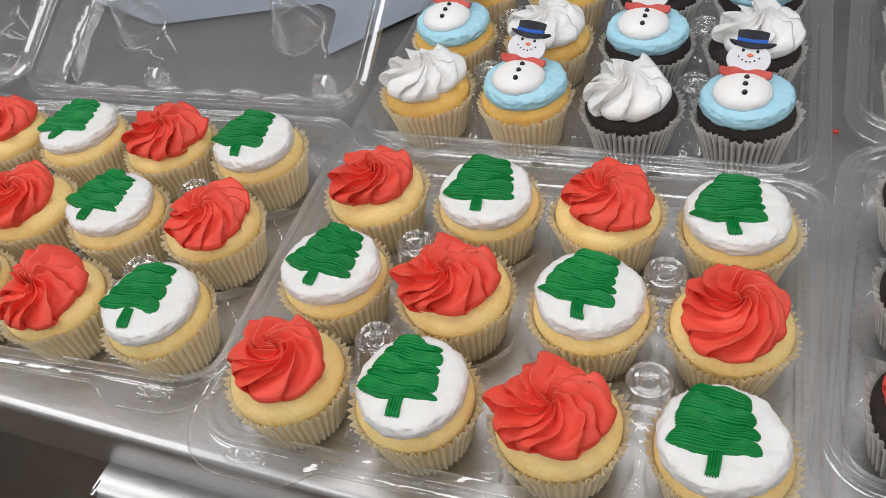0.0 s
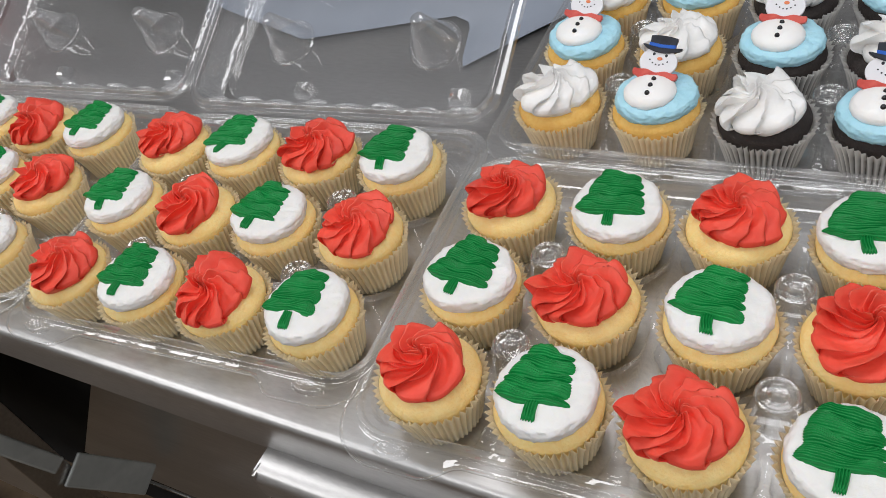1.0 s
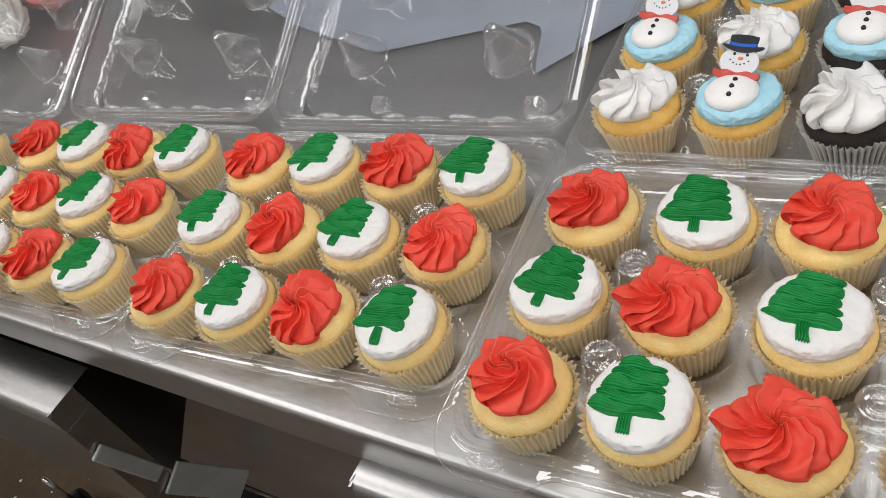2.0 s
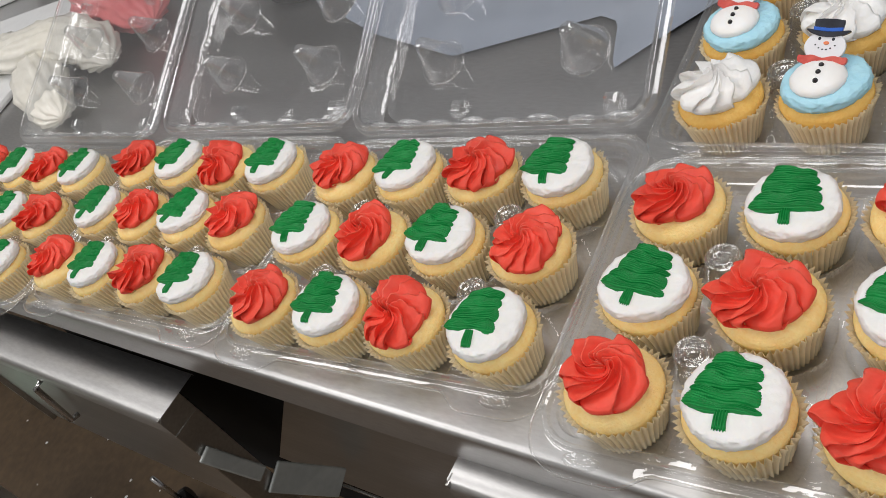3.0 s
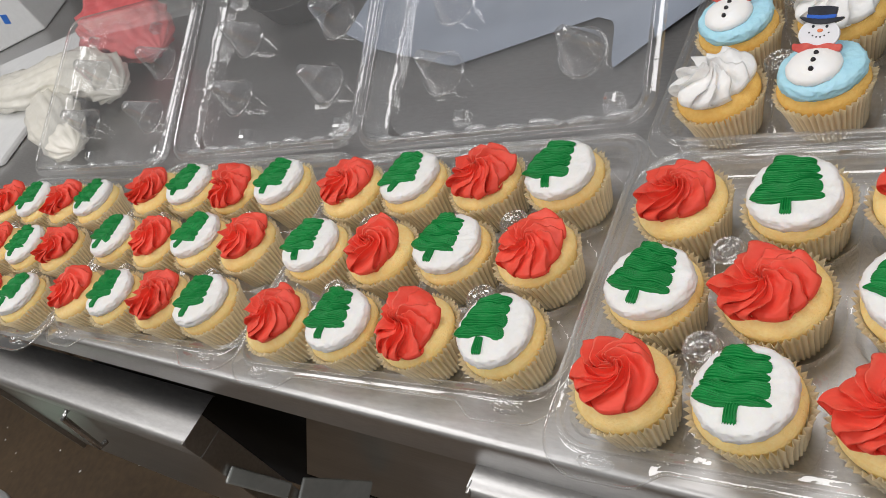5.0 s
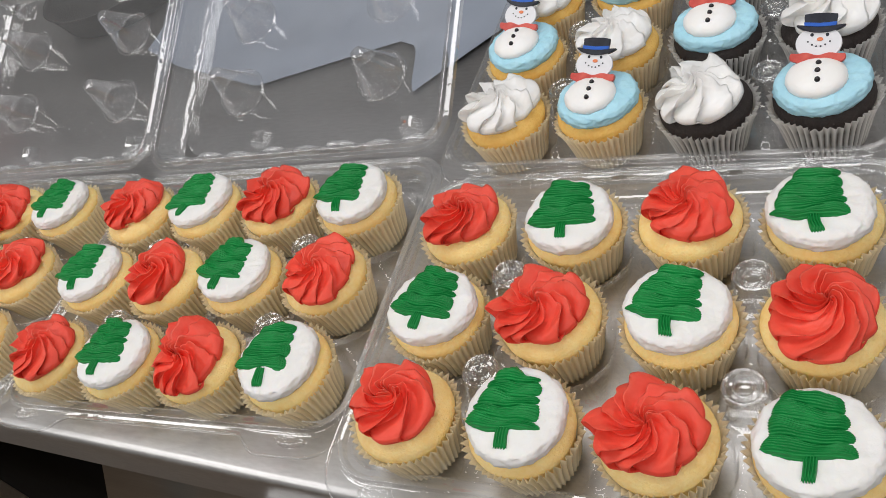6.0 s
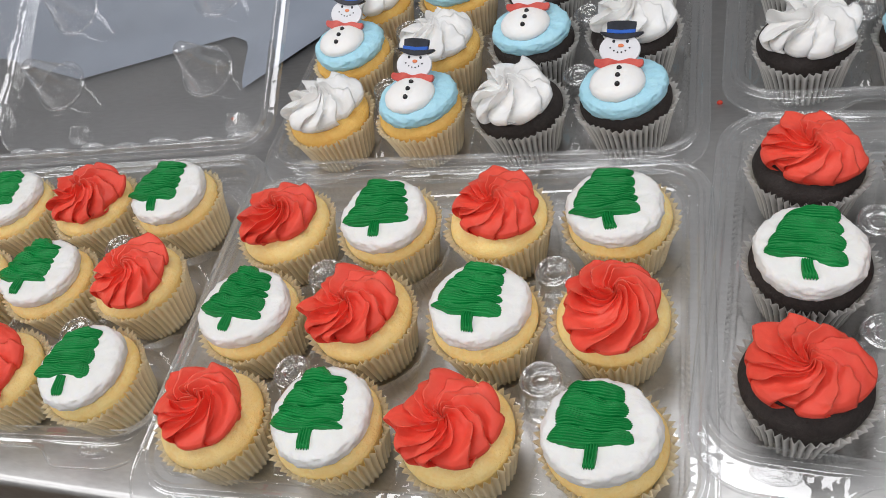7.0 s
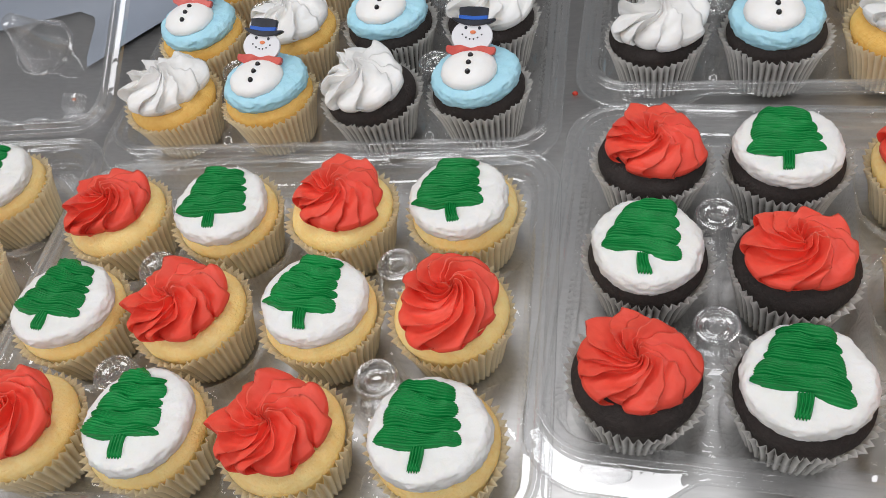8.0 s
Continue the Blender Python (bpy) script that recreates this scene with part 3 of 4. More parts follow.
def rosette_mesh(name, seed, mat, lobes=8, R=0.0272, H=0.0118, wind=1.35, ridge=0.0056, jag=0.24, peak=0.0, core=0.22, z0=0.0460):
    """Piped rosette: thin-edged petals that wind in to the middle, each leaning over the next."""
    rng = random.Random(seed)
    per, rows = 26, 66
    n = lobes * per
    prof = [(0.0, 0.84 + peak), (0.04, 0.90 + peak * 0.9), (0.09, 0.97 + peak * 0.66), (0.16, 1.0 + peak * 0.42), (0.25, 1.0 + peak * 0.24), (0.36, 0.97 + peak * 0.10), (0.48, 0.92), (0.60, 0.85),
            (0.72, 0.76), (0.83, 0.65), (0.92, 0.52), (0.98, 0.37), (1.0, 0.20), (0.985, 0.02), (0.93, -0.12), (0.85, -0.24)]
    amp = [rng.uniform(0.40, 1.35) for _ in range(lobes)]
    rad = [rng.uniform(-0.10, 0.08) for _ in range(lobes)]
    turn = [rng.uniform(-0.16, 0.16) for _ in range(lobes)]
    curl = [rng.uniform(-1.0, 1.0) for _ in range(lobes)]
    ox, oy = rng.uniform(-0.003, 0.003), rng.uniform(-0.003, 0.003)

    def fn(i, j):
        pr, pz = lerp_profile(prof, j / (rows - 1))
        k, f = i // per, (i % per) / per
        mix = step(f, 0.0, 0.45)
        A, D, B, C = (q[k - 1] * (1 - mix) + q[k] * mix for q in (amp, rad, turn, curl))
        c = 0.22 * f / 0.90 + 0.78 * (f / 0.90) ** 2.8 if f < 0.90 else 1 - step(f, 0.90, 1.0)
        grow = step(pr, 0.0, 0.11)
        a = 2 * math.pi * i / n - wind * math.log((pr + core) / (1 + core)) + B * grow
        a += 2 * math.pi / lobes * grow * (0.36 * c * c + 0.26 * C * math.sin(6.5 * pr + 2 * C + seed))
        r = pr * R * (1 + grow * (jag * A * (0.85 * c + 0.40 * math.sin(math.pi * min(1.0, f / 0.94)) ** 0.7 - 0.50) * step(pr, 0.30, 0.85) + D) + 0.05 * math.sin(2 * a + seed))
        z = pz * H + grow * ridge * A * (c - 0.40) * (1 - 0.30 * step(pr, 0.80, 1.0))
        z += 0.0022 * grow * c * math.sin(10 * pr + 3 * C + k)
        frill = grow * c ** 3 * math.sin(24 * pr + 7 * C + 2.3 * k)
        a, z = a + 0.035 * frill, z + 0.0009 * frill
        # the bud in the middle
        z += (1 - grow) * 0.0020 * (c - 0.5) * step(pr, 0.0, 0.06)
        p = Vector((r * math.cos(a) + ox * (1 - pr), r * math.sin(a) + oy * (1 - pr), z))
        d = noise.noise(p * 75 + Vector((0, seed, 0)))
        p += Vector((0.0010 * d, 0.0010 * noise.noise(p * 75 + Vector((seed, 5, 0))), 0.0010 * d + 0.00035 * noise.noise(p * 330 + Vector((seed, 0, 0)))))
        return Vector((p.x, p.y, z0 + p.z))
    v, f = sheet(n, rows, fn, True)
    return mesh(name, v, [tuple(reversed(q)) for q in f], mat)


def tree_mesh(seed):
    """Fir tree piped to and fro with a ribbed tip: heavy strokes that widen downward, combed along their length."""
    rng = random.Random(seed)
    nu, nv = 46, 190
    top, foot = 0.0262 + rng.uniform(-0.001, 0.001), -0.0128 + rng.uniform(-0.001, 0.0015)
    tiers = rng.choice((4, 5, 5))
    wl, wr = rng.uniform(0.0245, 0.0265), rng.uniform(0.0150, 0.0190)
    tl, tr = rng.uniform(0.0110, 0.0150), rng.uniform(0.0075, 0.0110)
    sway = [rng.uniform(-0.0014, 0.0014) for _ in range(tiers + 2)]
    ragr = [rng.uniform(0.4, 1.5) for _ in range(tiers + 1)]
    tilt = [rng.uniform(-0.0022, 0.0016) for _ in range(tiers + 1)]
    gap = rng.uniform(0.00125, 0.00145)
    ph = rng.uniform(0, 6)

    def fn(i, j):
        t, u = j / (nv - 1), i / (nu - 1)       # t: 0 at the top, 1 at the foot
        k = min(int(t * tiers), tiers - 1)
        s = t * tiers - k
        m = step(s, 0.0, 1.0)
        v = top + (foot - top) * t
        slope = (tilt[k] * (1 - m) + tilt[k + 1] * m) * (u - 0.5) * 2 + 0.0012 * math.sin(u * 4.2 + ph + 1.3 * t) + 0.0007 * math.sin(u * 9 + 2 * ph + 5 * t)
        rib = 0.5 + 0.5 * math.cos(2 * math.pi * (v + 0.35 * slope) / gap)
        cap = 0.40 + 0.60 * step(t, -0.02, 0.10)
        left = -(tl + (wl - tl) * t ** 0.85) * cap * (1 + 0.05 * math.sin(math.pi * s)) - 0.0008 * (rib - 0.5) + sway[k] * (1 - m) + sway[k + 1] * m
        right = (tr + (wr - tr) * t ** 0.9) * cap + 0.0023 * ragr[k] * (math.sin(math.pi * s) ** 0.6 - 0.5) + 0.0003 * rib
        if t > 0.94:
            pinch = 1 - 0.16 * step(t, 0.94, 1.0)
            left, right = left * pinch, right * pinch
        x = left + (right - left) * u
        side = min(1.0, 9 * u + 0.02) ** 0.5 * min(1.0, 7 * (1 - u) + 0.02) ** 0.5
        edge = side * min(1.0, 14 * t + 0.02) ** 0.5 * min(1.0, 16 * (1 - t) + 0.02) ** 0.5
        stroke = abs(math.sin(math.pi * (s + 0.05 * math.sin(u * 5 + ph)))) ** 0.5
        worn = 0.55 + 0.45 * step(noise.noise(Vector((x * 60, v * 140, seed * 3.7))), -0.35, 0.15)
        lump = noise.noise(Vector((x * 110, v * 110, seed)))
        z = edge * (0.0013 + 0.0024 * stroke + 0.0011 * rib * worn + 0.0009 * lump)
        return Vector((x, v + slope + 0.0004 * lump, 0.0488 + ICE + z))
    v, f = sheet(nu, nv, fn)
    return mesh("piped_tree", v, [tuple(reversed(q)) for q in f], GREEN_ICING)


def trunk_mesh(seed):
    rng = random.Random(seed + 50)
    lean = rng.uniform(-0.0022, 0.0030)
    wide = rng.uniform(0.0034, 0.0044)
    flare = rng.uniform(-0.2, 0.35)
    far = rng.uniform(0.0105, 0.0130)

    def fn(i, j):
        u, t = i / 24 * 2 - 1, j / 17
        w = wide * (0.9 + flare * t)
        e = max(0.0, 1 - u ** 4) ** 0.5 * min(1.0, 7 * (1 - t) + 0.02) ** 0.5
        comb = math.cos(u * 15.5)
        z = e * (0.0030 + 0.0009 * comb)
        return Vector((u * w + lean * t * t - 0.0030, -0.0108 - far * t + 0.0007 * comb * t, 0.0486 + ICE + z))
    v, f = sheet(25, 18, fn)
    return mesh("piped_trunk", v, [tuple(reversed(q)) for q in f], GREEN_ICING)


def plate(name, pts, thick, mat, z=0.0):
    """A flat moulded piece with a rounded edge, from its outline."""
    n = len(pts)
    loops = [(inset(pts, 0.0), z), (inset(pts, 0.0), z + thick * 0.7), (inset(pts, 0.0004), z + thick)]
    me = ring_mesh(name, loops, mat)
    bm = bmesh.new()
    bm.from_mesh(me)
    bm.verts.ensure_lookup_table()
    bm.faces.new([bm.verts[2 * n + i] for i in range(n)])
    bm.faces.new([bm.verts[n - 1 - i] for i in range(n)])
    bm.to_mesh(me)
    bm.free()
    return me


def oval(rx, ry, cx=0.0, cy=0.0, n=28):
    return [(cx + rx * math.cos(2 * math.pi * i / n), cy + ry * math.sin(2 * math.pi * i / n)) for i in range(n)]


def topper_meshes():
    scarf = [((0.0150 + 0.0012 * math.cos(2 * a)) * math.cos(a), -0.0082 + 0.0050 * math.sin(a) * (0.85 + 0.55 * math.cos(a) ** 2) - 0.0026 * (1 - math.cos(a) ** 2) + 0.0006 * math.sin(7 * a)) for a in np.linspace(0, 2 * math.pi, 41)[:-1]]
    brim = [(0.0004 + 0.0142 * math.cos(a), 0.0100 + 0.0022 * math.sin(a) + 0.0030 * math.cos(a) ** 2) for a in np.linspace(0, 2 * math.pi, 29)[:-1]]
    crown = [(-0.0088, 0.0112), (0.0, 0.0104), (0.0088, 0.0112), (0.0096, 0.0190), (0.0094, 0.0205), (0.0040, 0.0213), (-0.0040, 0.0213), (-0.0094, 0.0205), (-0.0096, 0.0190)]
    band = [(-0.0091, 0.0118), (0.0, 0.0110), (0.0091, 0.0118), (0.0094, 0.0152), (0.0, 0.0145), (-0.0094, 0.0152)]
    nose = oval(0.0020, 0.0014, 0.0006, 0.0036, 12)
    d = dict(face=plate("face", oval(0.0134, 0.0116, 0, 0.001), 0.0022, TOPPER_WHITE), scarf=plate("scarf", scarf, 0.0034, TOPPER_RED), brim=plate("hat_brim", brim, 0.0036, TOPPER_BLACK),
             crown=plate("hat_crown", crown, 0.0028, TOPPER_BLACK), band=plate("hat_band", band, 0.0036, TOPPER_BLUE), nose=plate("nose", nose, 0.0030, TOPPER_ORANGE))
    d["dot"] = plate("dot", oval(0.0008, 0.0008, n=10), 0.0026, TOPPER_BLACK)
    d["eye"] = plate("eye", oval(0.0012, 0.0014, n=12), 0.0026, TOPPER_BLACK)
    v, f = tube([(0, -0.008, 0.001), (0, -0.030, 0.001)], 0.0012, 8)
    d["pick"] = mesh("pick", v, f, TOPPER_WHITE)
    return d


LINERS = {"vanilla": [liner_mesh(s, LINER) for s in range(5)], "chocolate": [liner_mesh(s + 5, LINER_WHITE) for s in range(4)]}
CAKES = {"vanilla": [cake_mesh(s, VANILLA) for s in range(3)], "golden": [cake_mesh(s + 4, GOLDEN) for s in range(3)], "chocolate": [cake_mesh(s + 9, CHOCOLATE) for s in range(3)]}
DISCS = [disc_mesh("icing", s, WHITE_ICING) for s in range(4)]
BLUE_DISCS = [disc_mesh("icing", s + 20, BLUE_ICING, r=0.0302) for s in range(3)]
TREES = [(tree_mesh(s), trunk_mesh(s)) for s in range(9)]
ROSES = [rosette_mesh("rosette", s + 1, RED_ICING, lobes=(10, 11, 12, 10, 9, 11, 12)[s], wind=(1.6, 1.9, 1.2, 1.6, 2.2, 1.1, 1.4)[s], jag=(0.22, 0.28, 0.34, 0.18, 0.15, 0.34, 0.26)[s], ridge=(0.0074, 0.0070, 0.0068, 0.0072, 0.0074, 0.0078, 0.0066)[s]) for s in range(7)]
SWIRLS = [rosette_mesh("rosette", s + 31, CREAM_ICING, lobes=(9, 10, 9)[s], R=0.0275, H=0.0140, wind=1.0, ridge=0.0080, jag=0.38, peak=0.25, core=0.25) for s in range(3)]
BODIES = [blob("snow_body", 0.0192, 0.0200, 0.0082, CREAM_ICING, s) for s in range(3)]
BUTTON = blob("button", 0.0019, 0.0019, 0.0024, BLACK_GEL, 2, 14)
TOPPER = topper_meshes()

LABELS = {
    ("vanilla", "rose"): "vanilla cupcake in a paper liner with a red piped rosette",
    ("chocolate", "rose"): "chocolate cupcake in a paper liner with a red piped rosette",
    ("vanilla", "tree"): "vanilla cupcake with white icing and a green piped fir tree",
    ("chocolate", "tree"): "chocolate cupcake with white icing and a green piped fir tree",
    ("vanilla", "swirl"): "vanilla cupcake topped with a white piped icing swirl",
    ("chocolate", "swirl"): "chocolate cupcake topped with a white piped icing swirl",
    ("vanilla", "snow"): "vanilla cupcake with blue icing and a plastic snowman topper",
    ("chocolate", "snow"): "chocolate cupcake with blue icing and a plastic snowman topper",
}
PICK = random.Random(11)


def snow_topper(parent):
    stand = part("topper", TOPPER["face"], parent, "printed plastic snowman head with hat and scarf", pose(-0.0025, 0.0180, 0.0642, 40, 0, 0) @ pose(0, 0, 0, 0, 0, PICK.uniform(-8, 0)) @ Matrix.Diagonal((1.06, 0.98, 1.0, 1.0)))
    for key, name in (("scarf", "scarf"), ("brim", "hat_brim"), ("crown", "hat_crown"), ("band", "hat_band"), ("nose", "nose"), ("pick", "pick")):
        part(name, TOPPER[key], stand)
    for x in (-0.0042, 0.0046):
        part("eye", TOPPER["eye"], stand, "", pose(x, 0.0066, 0))
    for k in range(6):
        x = -0.0062 + 0.0025 * k
        part("smile_dot", TOPPER["dot"], stand, "", pose(x, 0.0024 - 0.0036 * (1 - (x / 0.0066) ** 2), 0))


def cupcake(flavour, topping, m, group, lead=0.0):
    c = thing("cupcake", m, LABELS[flavour, topping], "cupcake", group)
    part("liner", PICK.choice(LINERS[flavour]), c, "", pose(0, 0, 0, 0, 0, PICK.uniform(0, 360)))
    part("cake", PICK.choice(CAKES["golden" if flavour == "vanilla" and topping in ("swirl", "snow") else flavour]), c, flavour + " sponge", pose(0, 0, 0, 0, 0, PICK.uniform(0, 360)))
    dx, dy = PICK.uniform(-0.0018, 0.0006), PICK.uniform(-0.0014, 0.0012)
    if topping == "rose":
        part("rosette", PICK.choice(ROSES), c, "red buttercream rosette", pose(dx, dy, 0, PICK.uniform(-3, 3), PICK.uniform(-3, 3), PICK.uniform(0, 360)))
    elif topping == "swirl":
        part("rosette", PICK.choice(SWIRLS), c, "white buttercream swirl", pose(dx, dy, 0, PICK.uniform(-3, 3), PICK.uniform(-3, 3), PICK.uniform(0, 360)))
    elif topping == "tree":
        ice = part("icing", PICK.choice(DISCS), c, "smooth white icing", pose(dx, dy, 0, 0, 0, PICK.choice((0, 90, 180, 270))))
        k = PICK.randrange(len(TREES))
        turn = pose(dx + lead, dy, 0, 0, 0, PICK.uniform(-7, 5))
        part("piped_tree", TREES[k][0], c, "green ribbed icing", turn)
        part("piped_trunk", TREES[k][1], c, "green ribbed icing", turn)
    else:
        part("icing", PICK.choice(BLUE_DISCS), c, "light blue icing", pose(dx, dy, 0, 0, 0, PICK.uniform(0, 360)))
        part("snow_body", PICK.choice(BODIES), c, "white icing mound", pose(-0.003 + dx, -0.0035, 0.0505 + ICE, 0, 0, PICK.uniform(-15, 15)))
        for k in range(3):
            part("button", BUTTON, c, "black gel dot", pose(-0.002 + dx + PICK.uniform(-0.0006, 0.0006), 0.0020 - 0.0080 * k, 0.0505 + ICE + 0.0078 * math.sqrt(1 - ((0.0055 - 0.0080 * k) / 0.0200) ** 2)))
        snow_topper(c)
    return c


ROSES_FIRST = ("rose tree rose tree", "tree rose tree rose", "rose tree rose tree")
SNOW_ROWS = ("swirl snow swirl snow", "snow swirl snow swirl", "swirl snow swirl snow")
VAN, MIX_A, MIX_B = ("vanilla",) * 4, ("vanilla", "vanilla", "chocolate", "chocolate"), ("chocolate", "chocolate", "vanilla", "vanilla")


def filled(x, y, turn, rows, flavours, label, group, lead=0.0):
    tray(x, y, turn, label)
    for r in range(3):
        for c, top in enumerate(rows[r].split()):
            m = pose(x, y, T + 0.0030, 0, 0, turn) @ pose((c - 1.5) * PX + PICK.uniform(-0.001, 0.001), (1 - r) * PY + PICK.uniform(-0.001, 0.001), 0, PICK.uniform(-1.5, 1.5), PICK.uniform(-1.5, 1.5), PICK.uniform(-4, 4))
            cupcake(flavours[c], top, m, group, lead)


filled(0.0088, -0.0087, 0.6, ROSES_FIRST, VAN, "clear plastic cupcake tray holding twelve vanilla cupcakes", "cupcakes in the rose and tree trays")
filled(-0.3253, 0.0138, 1.4, ROSES_FIRST, VAN, "clear plastic cupcake tray holding twelve vanilla cupcakes", "cupcakes in the rose and tree trays", -0.0028)
filled(-0.6594, 0.0157, 0.2, ROSES_FIRST, VAN, "clear plastic cupcake tray holding twelve vanilla cupcakes", "cupcakes in the rose and tree trays", -0.0028)
filled(-1.0000, 0.0000, -0.8, ROSES_FIRST, VAN, "clear plastic cupcake tray holding twelve vanilla cupcakes", "cupcakes in the rose and tree trays", -0.0028)
filled(0.3440, 0.0235, -4.2, ROSES_FIRST, MIX_B, "clear plastic tray of chocolate and vanilla cupcakes", "cupcakes in the rose and tree trays", 0.0015)
filled(0.0065, 0.2560, -0.6, SNOW_ROWS, MIX_A, "clear plastic tray of snowman and white swirl cupcakes", "cupcakes in the snowman trays")
filled(0.3620, 0.3000, -3.0, SNOW_ROWS, MIX_B, "clear plastic tray of snowman and white swirl cupcakes", "cupcakes in the snowman trays")

lid(-0.3253, 0.0138, 1.4, 24)
lid(-0.6594, 0.0157, 0.6, 26, -0.6)
lid(-1.0000, 0.0000, 0.4, 25, 0.5)


# ---- odds and ends on the worktop ----
def lumpy(name, points, radii, mat, seed, n=20, rough=0.006, flat=0.62):
    m = 40
    line, rad = [], []
    for k in range(m):
        g = k / (m - 1) * (len(points) - 1)
        q = min(int(g), len(points) - 2)
        line.append(Vector(points[q]).lerp(Vector(points[q + 1]), g - q))
        rad.append((radii[q] + (radii[q + 1] - radii[q]) * (g - q)) * min(1.0, 9 * (1 - k / (m - 1)) + 0.03) ** 0.5 * min(1.0, 9 * k / (m - 1) + 0.03) ** 0.5)
    v, f = tube(line, rad, 44)
    out = []
    for k, p in enumerate(v):
        a = (k % 44) / 44 * 2 * math.pi
        fold = 1 - abs(math.sin(a * 6 + 2.2 * noise.noise(p * 9 + Vector((seed, 2, 0))) + seed))
        p = p + (line[k // 44] - p) * (0.20 * (1 - fold) + 0.04 * noise.noise(p * 30))
        d = noise.noise(p * 22 + Vector((seed, 0, 0))) + 0.5 * noise.noise(p * 55 + Vector((0, seed, 0)))
        out.append(Vector((p.x + rough * d, p.y + rough * noise.noise(p * 25 + Vector((3, seed, 1))), max(T + 0.003, T + 0.03 + (p.z - T - 0.03) * flat + rough * 0.8 * d))))
    return mesh(name, out, f, mat)


def piping_bag(label, points, radii, mat, seed, film=True):
    b = thing("piping_bag", pose(0, 0, 0), label, "piping bag", "used piping bags")
    part("icing_fill", lumpy("icing_fill", points, radii, mat, seed), b)
    if film:
        tail = Vector(points[0])
        pts = [tail + Vector((0.02, -0.01, 0.0)), tail + Vector((-0.10, 0.02, 0.01)), tail + Vector((-0.26, 0.06, 0.02)), tail + Vector((-0.40, 0.10, 0.01))]
        part("bag_film", lumpy("bag_film", pts, [radii[0] * 1.05, 0.05, 0.07, 0.09], BAG_FILM, seed + 4, 24, 0.008, 0.4), b, "crumpled clear film")
    return b


piping_bag("crumpled clear piping bag with white icing on the worktop", [(-1.62, 0.37, 0.94), (-1.45, 0.37, 0.945), (-1.30, 0.385, 0.95), (-1.18, 0.36, 0.945), (-1.09, 0.31, 0.935)], [0.045, 0.055, 0.062, 0.048, 0.026], BAG_ICING, 3)
piping_bag("crumpled clear piping bag with white icing on the worktop", [(-1.36, 0.33, 0.935), (-1.24, 0.27, 0.94), (-1.15, 0.22, 0.93), (-1.10, 0.195, 0.925)], [0.04, 0.052, 0.042, 0.022], BAG_ICING, 8, False)
piping_bag("clear piping bag filled with pink icing", [(-1.46, 0.60, 0.95), (-1.33, 0.54, 0.95), (-1.20, 0.48, 0.945), (-1.09, 0.42, 0.93)], [0.06, 0.085, 0.07, 0.035], PINK_ICING, 5, False)


def white_panel(name, label, category, size, at, turn):
    t = thing(name, pose(*at, 0, 0, turn), label, category)
    part("board", box_mesh("board", size, WHITE_BOARD, 0.006), t)
    return t


white_panel("cutting_board", "white plastic board lying on the worktop", "board", (0.60, 0.42, 0.014), (-1.72, 0.335, T + 0.0075), 14)


def carton():
    t = thing("carton", pose(-2.02, 0.66, T, 0, 0, 20), "white printed carton standing on the worktop", "carton")
    part("body", box_mesh("body", (0.40, 0.14, 0.24), WHITE_BOARD, 0.004), t, "", pose(0, 0, 0.1205))
    rng = random.Random(4)
    for k in range(6):
        w = rng.uniform(0.03, 0.10)
        part("print_bar", box_mesh("print_bar", (w, 0.001, 0.007), GREY_INK, 0), t, "grey printed line", pose(-0.10 + rng.uniform(0, 0.2), -0.0703, 0.06 + 0.026 * k))
    for x, z in ((0.13, 0.06), (0.11, 0.10)):
        part("print_mark", box_mesh("print_mark", (0.016, 0.001, 0.024), BLUE_INK, 0), t, "blue printed mark", pose(x, -0.0703, z, 0, 20, 0))


carton()


def film_sheet():
    """A loose sheet of bluish film under the lids."""
    t = thing("film_sheet", pose(-0.33, 0.50, T), "bluish plastic film lying on the worktop", "film")

    edge = [(-0.35, -0.09), (-0.27, -0.135), (-0.12, -0.192), (0.045, -0.143), (0.068, -0.155), (0.087, -0.231), (0.134, -0.174), (0.18, -0.12), (0.34, -0.10)]

    def fn(i, j):
        x, v = -0.35 + 0.69 * i / 110, j / 30
        k = max(q for q in range(len(edge) - 1) if edge[q][0] <= x + 1e-6)
        front = edge[k][1] + (edge[k + 1][1] - edge[k][1]) * (x - edge[k][0]) / (edge[k + 1][0] - edge[k][0])
        y = front + (0.24 - front) * v
        z = 0.003 + 0.007 * (0.5 + 0.5 * noise.noise(Vector((x * 9, y * 9, 2)))) * step(v, 0, 0.15)
        return Vector((x, y, z))
    v, f = sheet(111, 31, fn)
    part("sheet", mesh("sheet", v, f, BLUE_FILM), t)


film_sheet()


def pail():
    t = thing("pail", pose(-1.74, -0.375, 0), "white plastic pail smeared with green icing, on the floor", "pail")
    prof = [(0.120, 0.0), (0.125, 0.004), (0.143, 0.340), (0.149, 0.342), (0.149, 0.352), (0.144, 0.354), (0.144, 0.368), (0.139, 0.370), (0.137, 0.362), (0.10, 0.361), (0.05, 0.361)]
    v, f = revolve(prof, 64)
    part("body", mesh("body", v, f, PAIL), t)
    rng = random.Random(3)
    for k in range(90):
        a, d = rng.uniform(0, 6.28), 0.118 * rng.random() ** 0.5
        me = blob("smear", rng.uniform(0.008, 0.034), rng.uniform(0.006, 0.02), 0.0020 + 0.0008 * (k % 3 == 0), GREEN_ICING if k % 5 == 0 else PALE_GREEN, k, 18)
        part("smear", me, t, "green icing smear", pose(d * math.cos(a), d * math.sin(a), 0.362, 0, 0, rng.uniform(0, 180)))


pail()


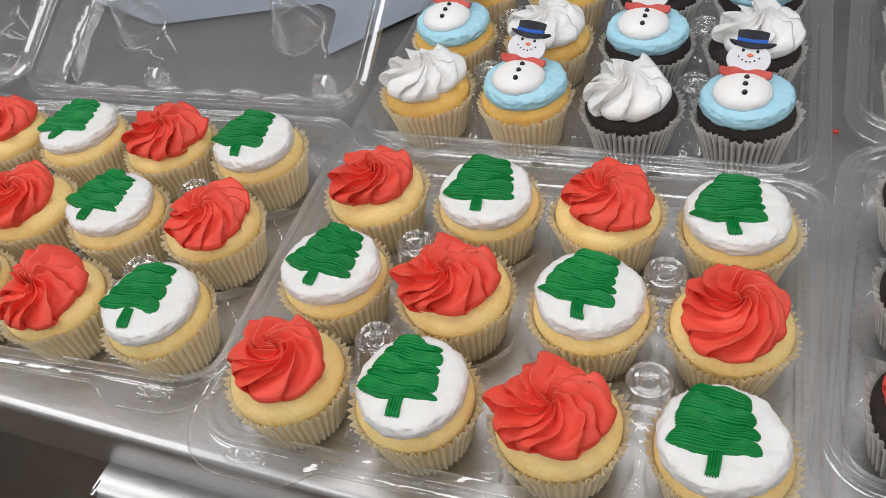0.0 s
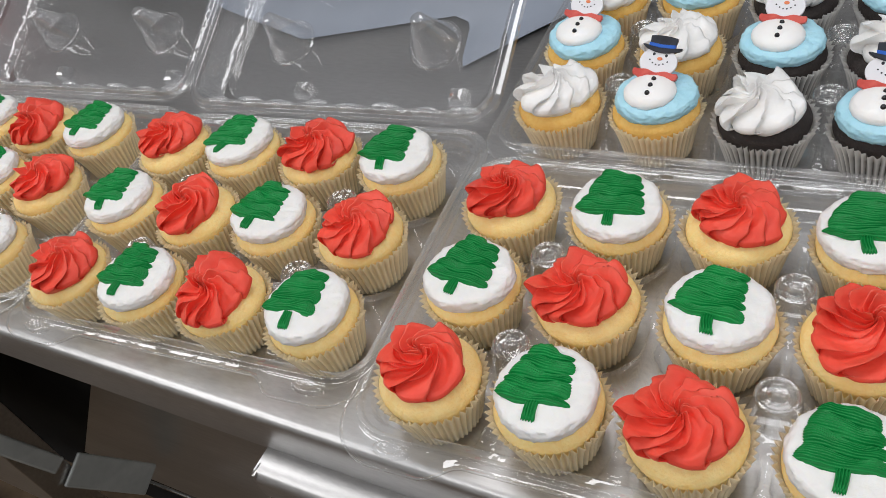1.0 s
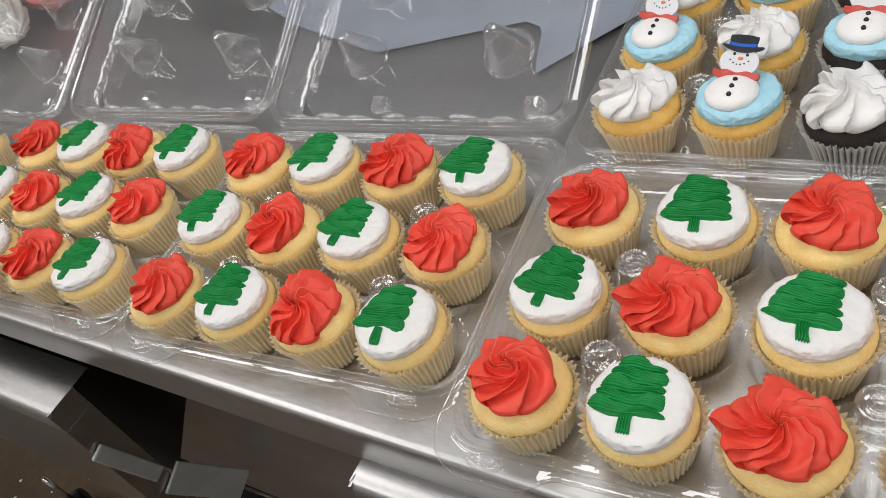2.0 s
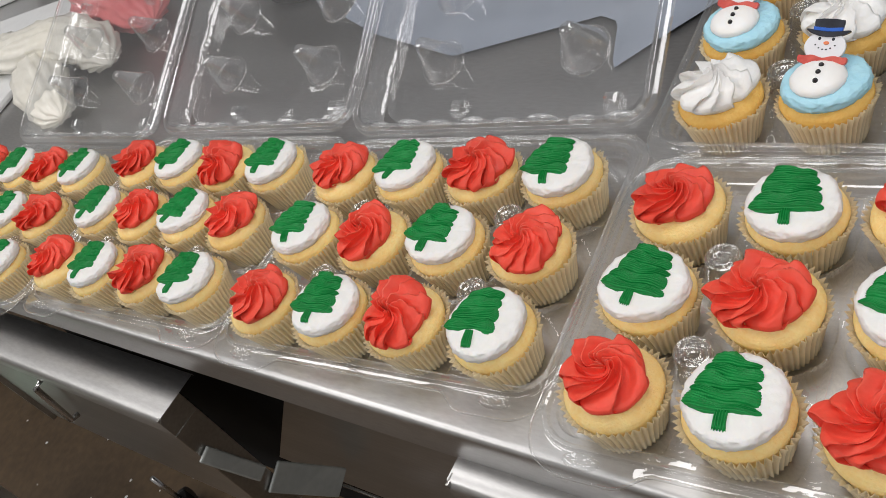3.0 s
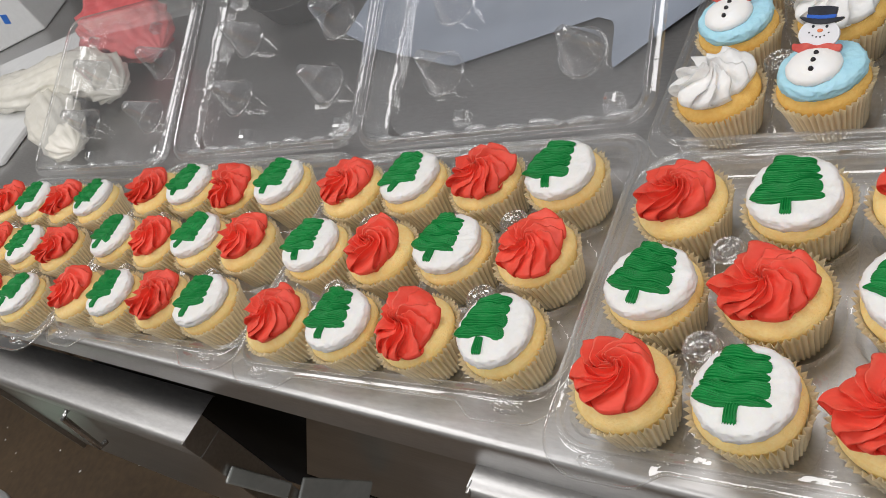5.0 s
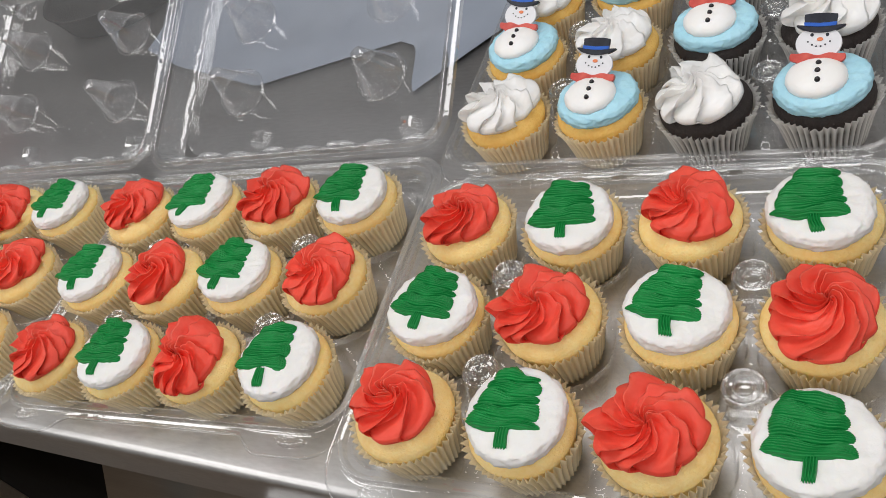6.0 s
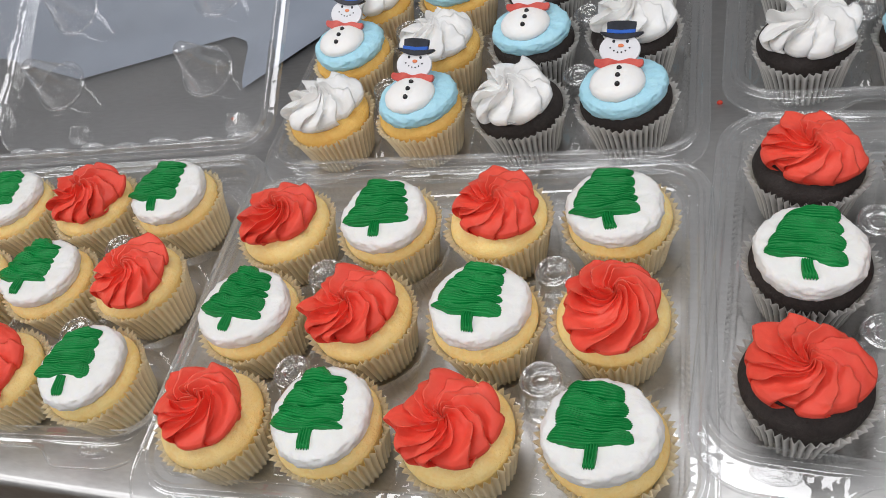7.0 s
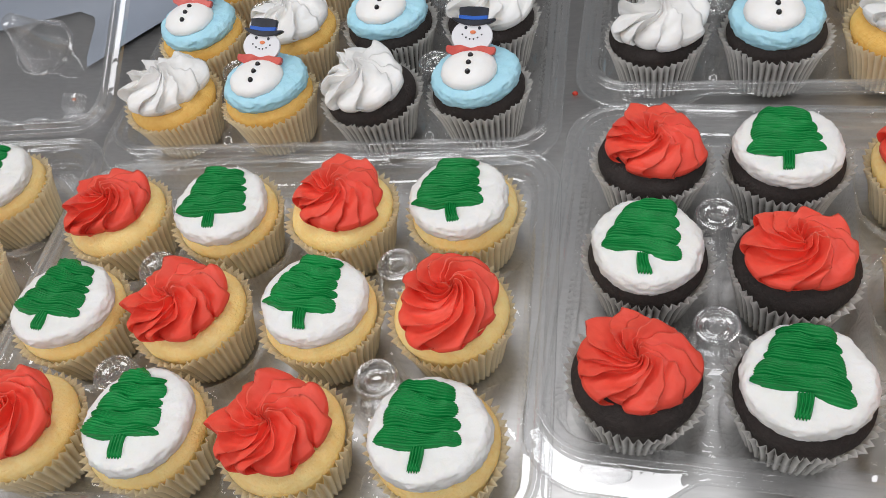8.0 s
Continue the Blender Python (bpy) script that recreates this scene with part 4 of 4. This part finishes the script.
def crumb(x, y, s, mat, label):
    ob = new("crumb", blob("crumb", s, s * 0.8, s * 0.7, mat, int(x * 1000) % 17, 10))
    ob.location = (x, y, T + s * 0.34)
    return tagged(ob, label, "crumb")


crumb(0.184, 0.214, 0.0022, RED_ICING, "tiny dab of red icing on the steel")
crumb(-0.237, 0.232, 0.0018, TOPPER_ORANGE, "tiny dab of orange icing on the lid")


def caster(x, y, turn):
    t = thing("caster", pose(x, y, 0, 0, 0, turn) @ Matrix.Scale(0.72, 4), "black rubber caster wheel with a steel stem on the floor", "caster", "casters under the worktable")
    prof = [(0.012, -0.014), (0.044, -0.014), (0.049, -0.011), (0.050, 0.0), (0.049, 0.011), (0.044, 0.014), (0.012, 0.014)]
    v, f = revolve(prof, 32)
    part("wheel", mesh("wheel", [Vector((p.x, p.z, p.y + 0.050)) for p in v], f, RUBBER), t)
    part("fork", box_mesh("fork", (0.030, 0.044, 0.055), DARK, 0.006), t, "", pose(0.012, 0, 0.080))
    v, f = tube([(0.02, 0, 0.10), (0.02, 0, 0.24)], 0.008, 12)
    part("stem", mesh("stem", v, f, CHROME), t, "bright steel stem")
    return t


caster(-2.24, 0.03, 20)
caster(-1.40, -0.085, -35)


def black_pan():
    t = thing("pan", pose(-0.815, 0.565, T + 0.001), "black round pan standing on the worktop", "pan")
    prof = [(0.10, 0.0), (0.105, 0.002), (0.118, 0.038), (0.121, 0.040), (0.119, 0.041), (0.114, 0.038), (0.101, 0.004), (0.05, 0.003)]
    v, f = revolve(prof, 56)
    part("body", mesh("body", v, f, RUBBER), t)


black_pan()


def wire_rack():
    t = thing("wire_rack", pose(-2.75, -0.05, 0), "chrome wire shelf rack standing on the floor", "rack")
    for k in range(18):
        x = -0.30 + 0.036 * k
        v, f = tube([(x, -0.28, 0.352), (x, 0.28, 0.352)], 0.0028, 6)
        part("wire", mesh("wire", v, f, CHROME), t)
    for y in (-0.28, 0.0, 0.28):
        v, f = tube([(-0.33, y, 0.345), (0.34, y, 0.345)], 0.0045, 8)
        part("cross_bar", mesh("cross_bar", v, f, CHROME), t)
    for x in (-0.33, 0.34):
        for y in (-0.28, 0.28):
            v, f = tube([(x, y, 0.0), (x, y, 0.38)], 0.012, 12)
            part("post", mesh("post", v, f, CHROME), t)


wire_rack()


def floor_crumbs():
    rng = random.Random(21)
    verts, faces = [], []
    for k in range(110):
        x, y, r = rng.uniform(-2.6, -0.7), rng.uniform(-0.7, 0.35), rng.uniform(0.0015, 0.0055)
        o = len(verts)
        for q in range(6):
            a = q * math.pi / 3
            w = r * rng.uniform(0.7, 1.2)
            verts.append(Vector((x + w * math.cos(a), y + w * math.sin(a), 0.0008)))
        verts.append(Vector((x, y, r * 0.7)))
        faces += [(o + q, o + (q + 1) % 6, o + 6) for q in range(6)]
    ob = new("floor_crumbs", mesh("floor_crumbs", verts, faces, CREAM_ICING))
    tagged(ob, "scattered pale crumbs on the brown floor", "crumbs", kind="stuff")


floor_crumbs()
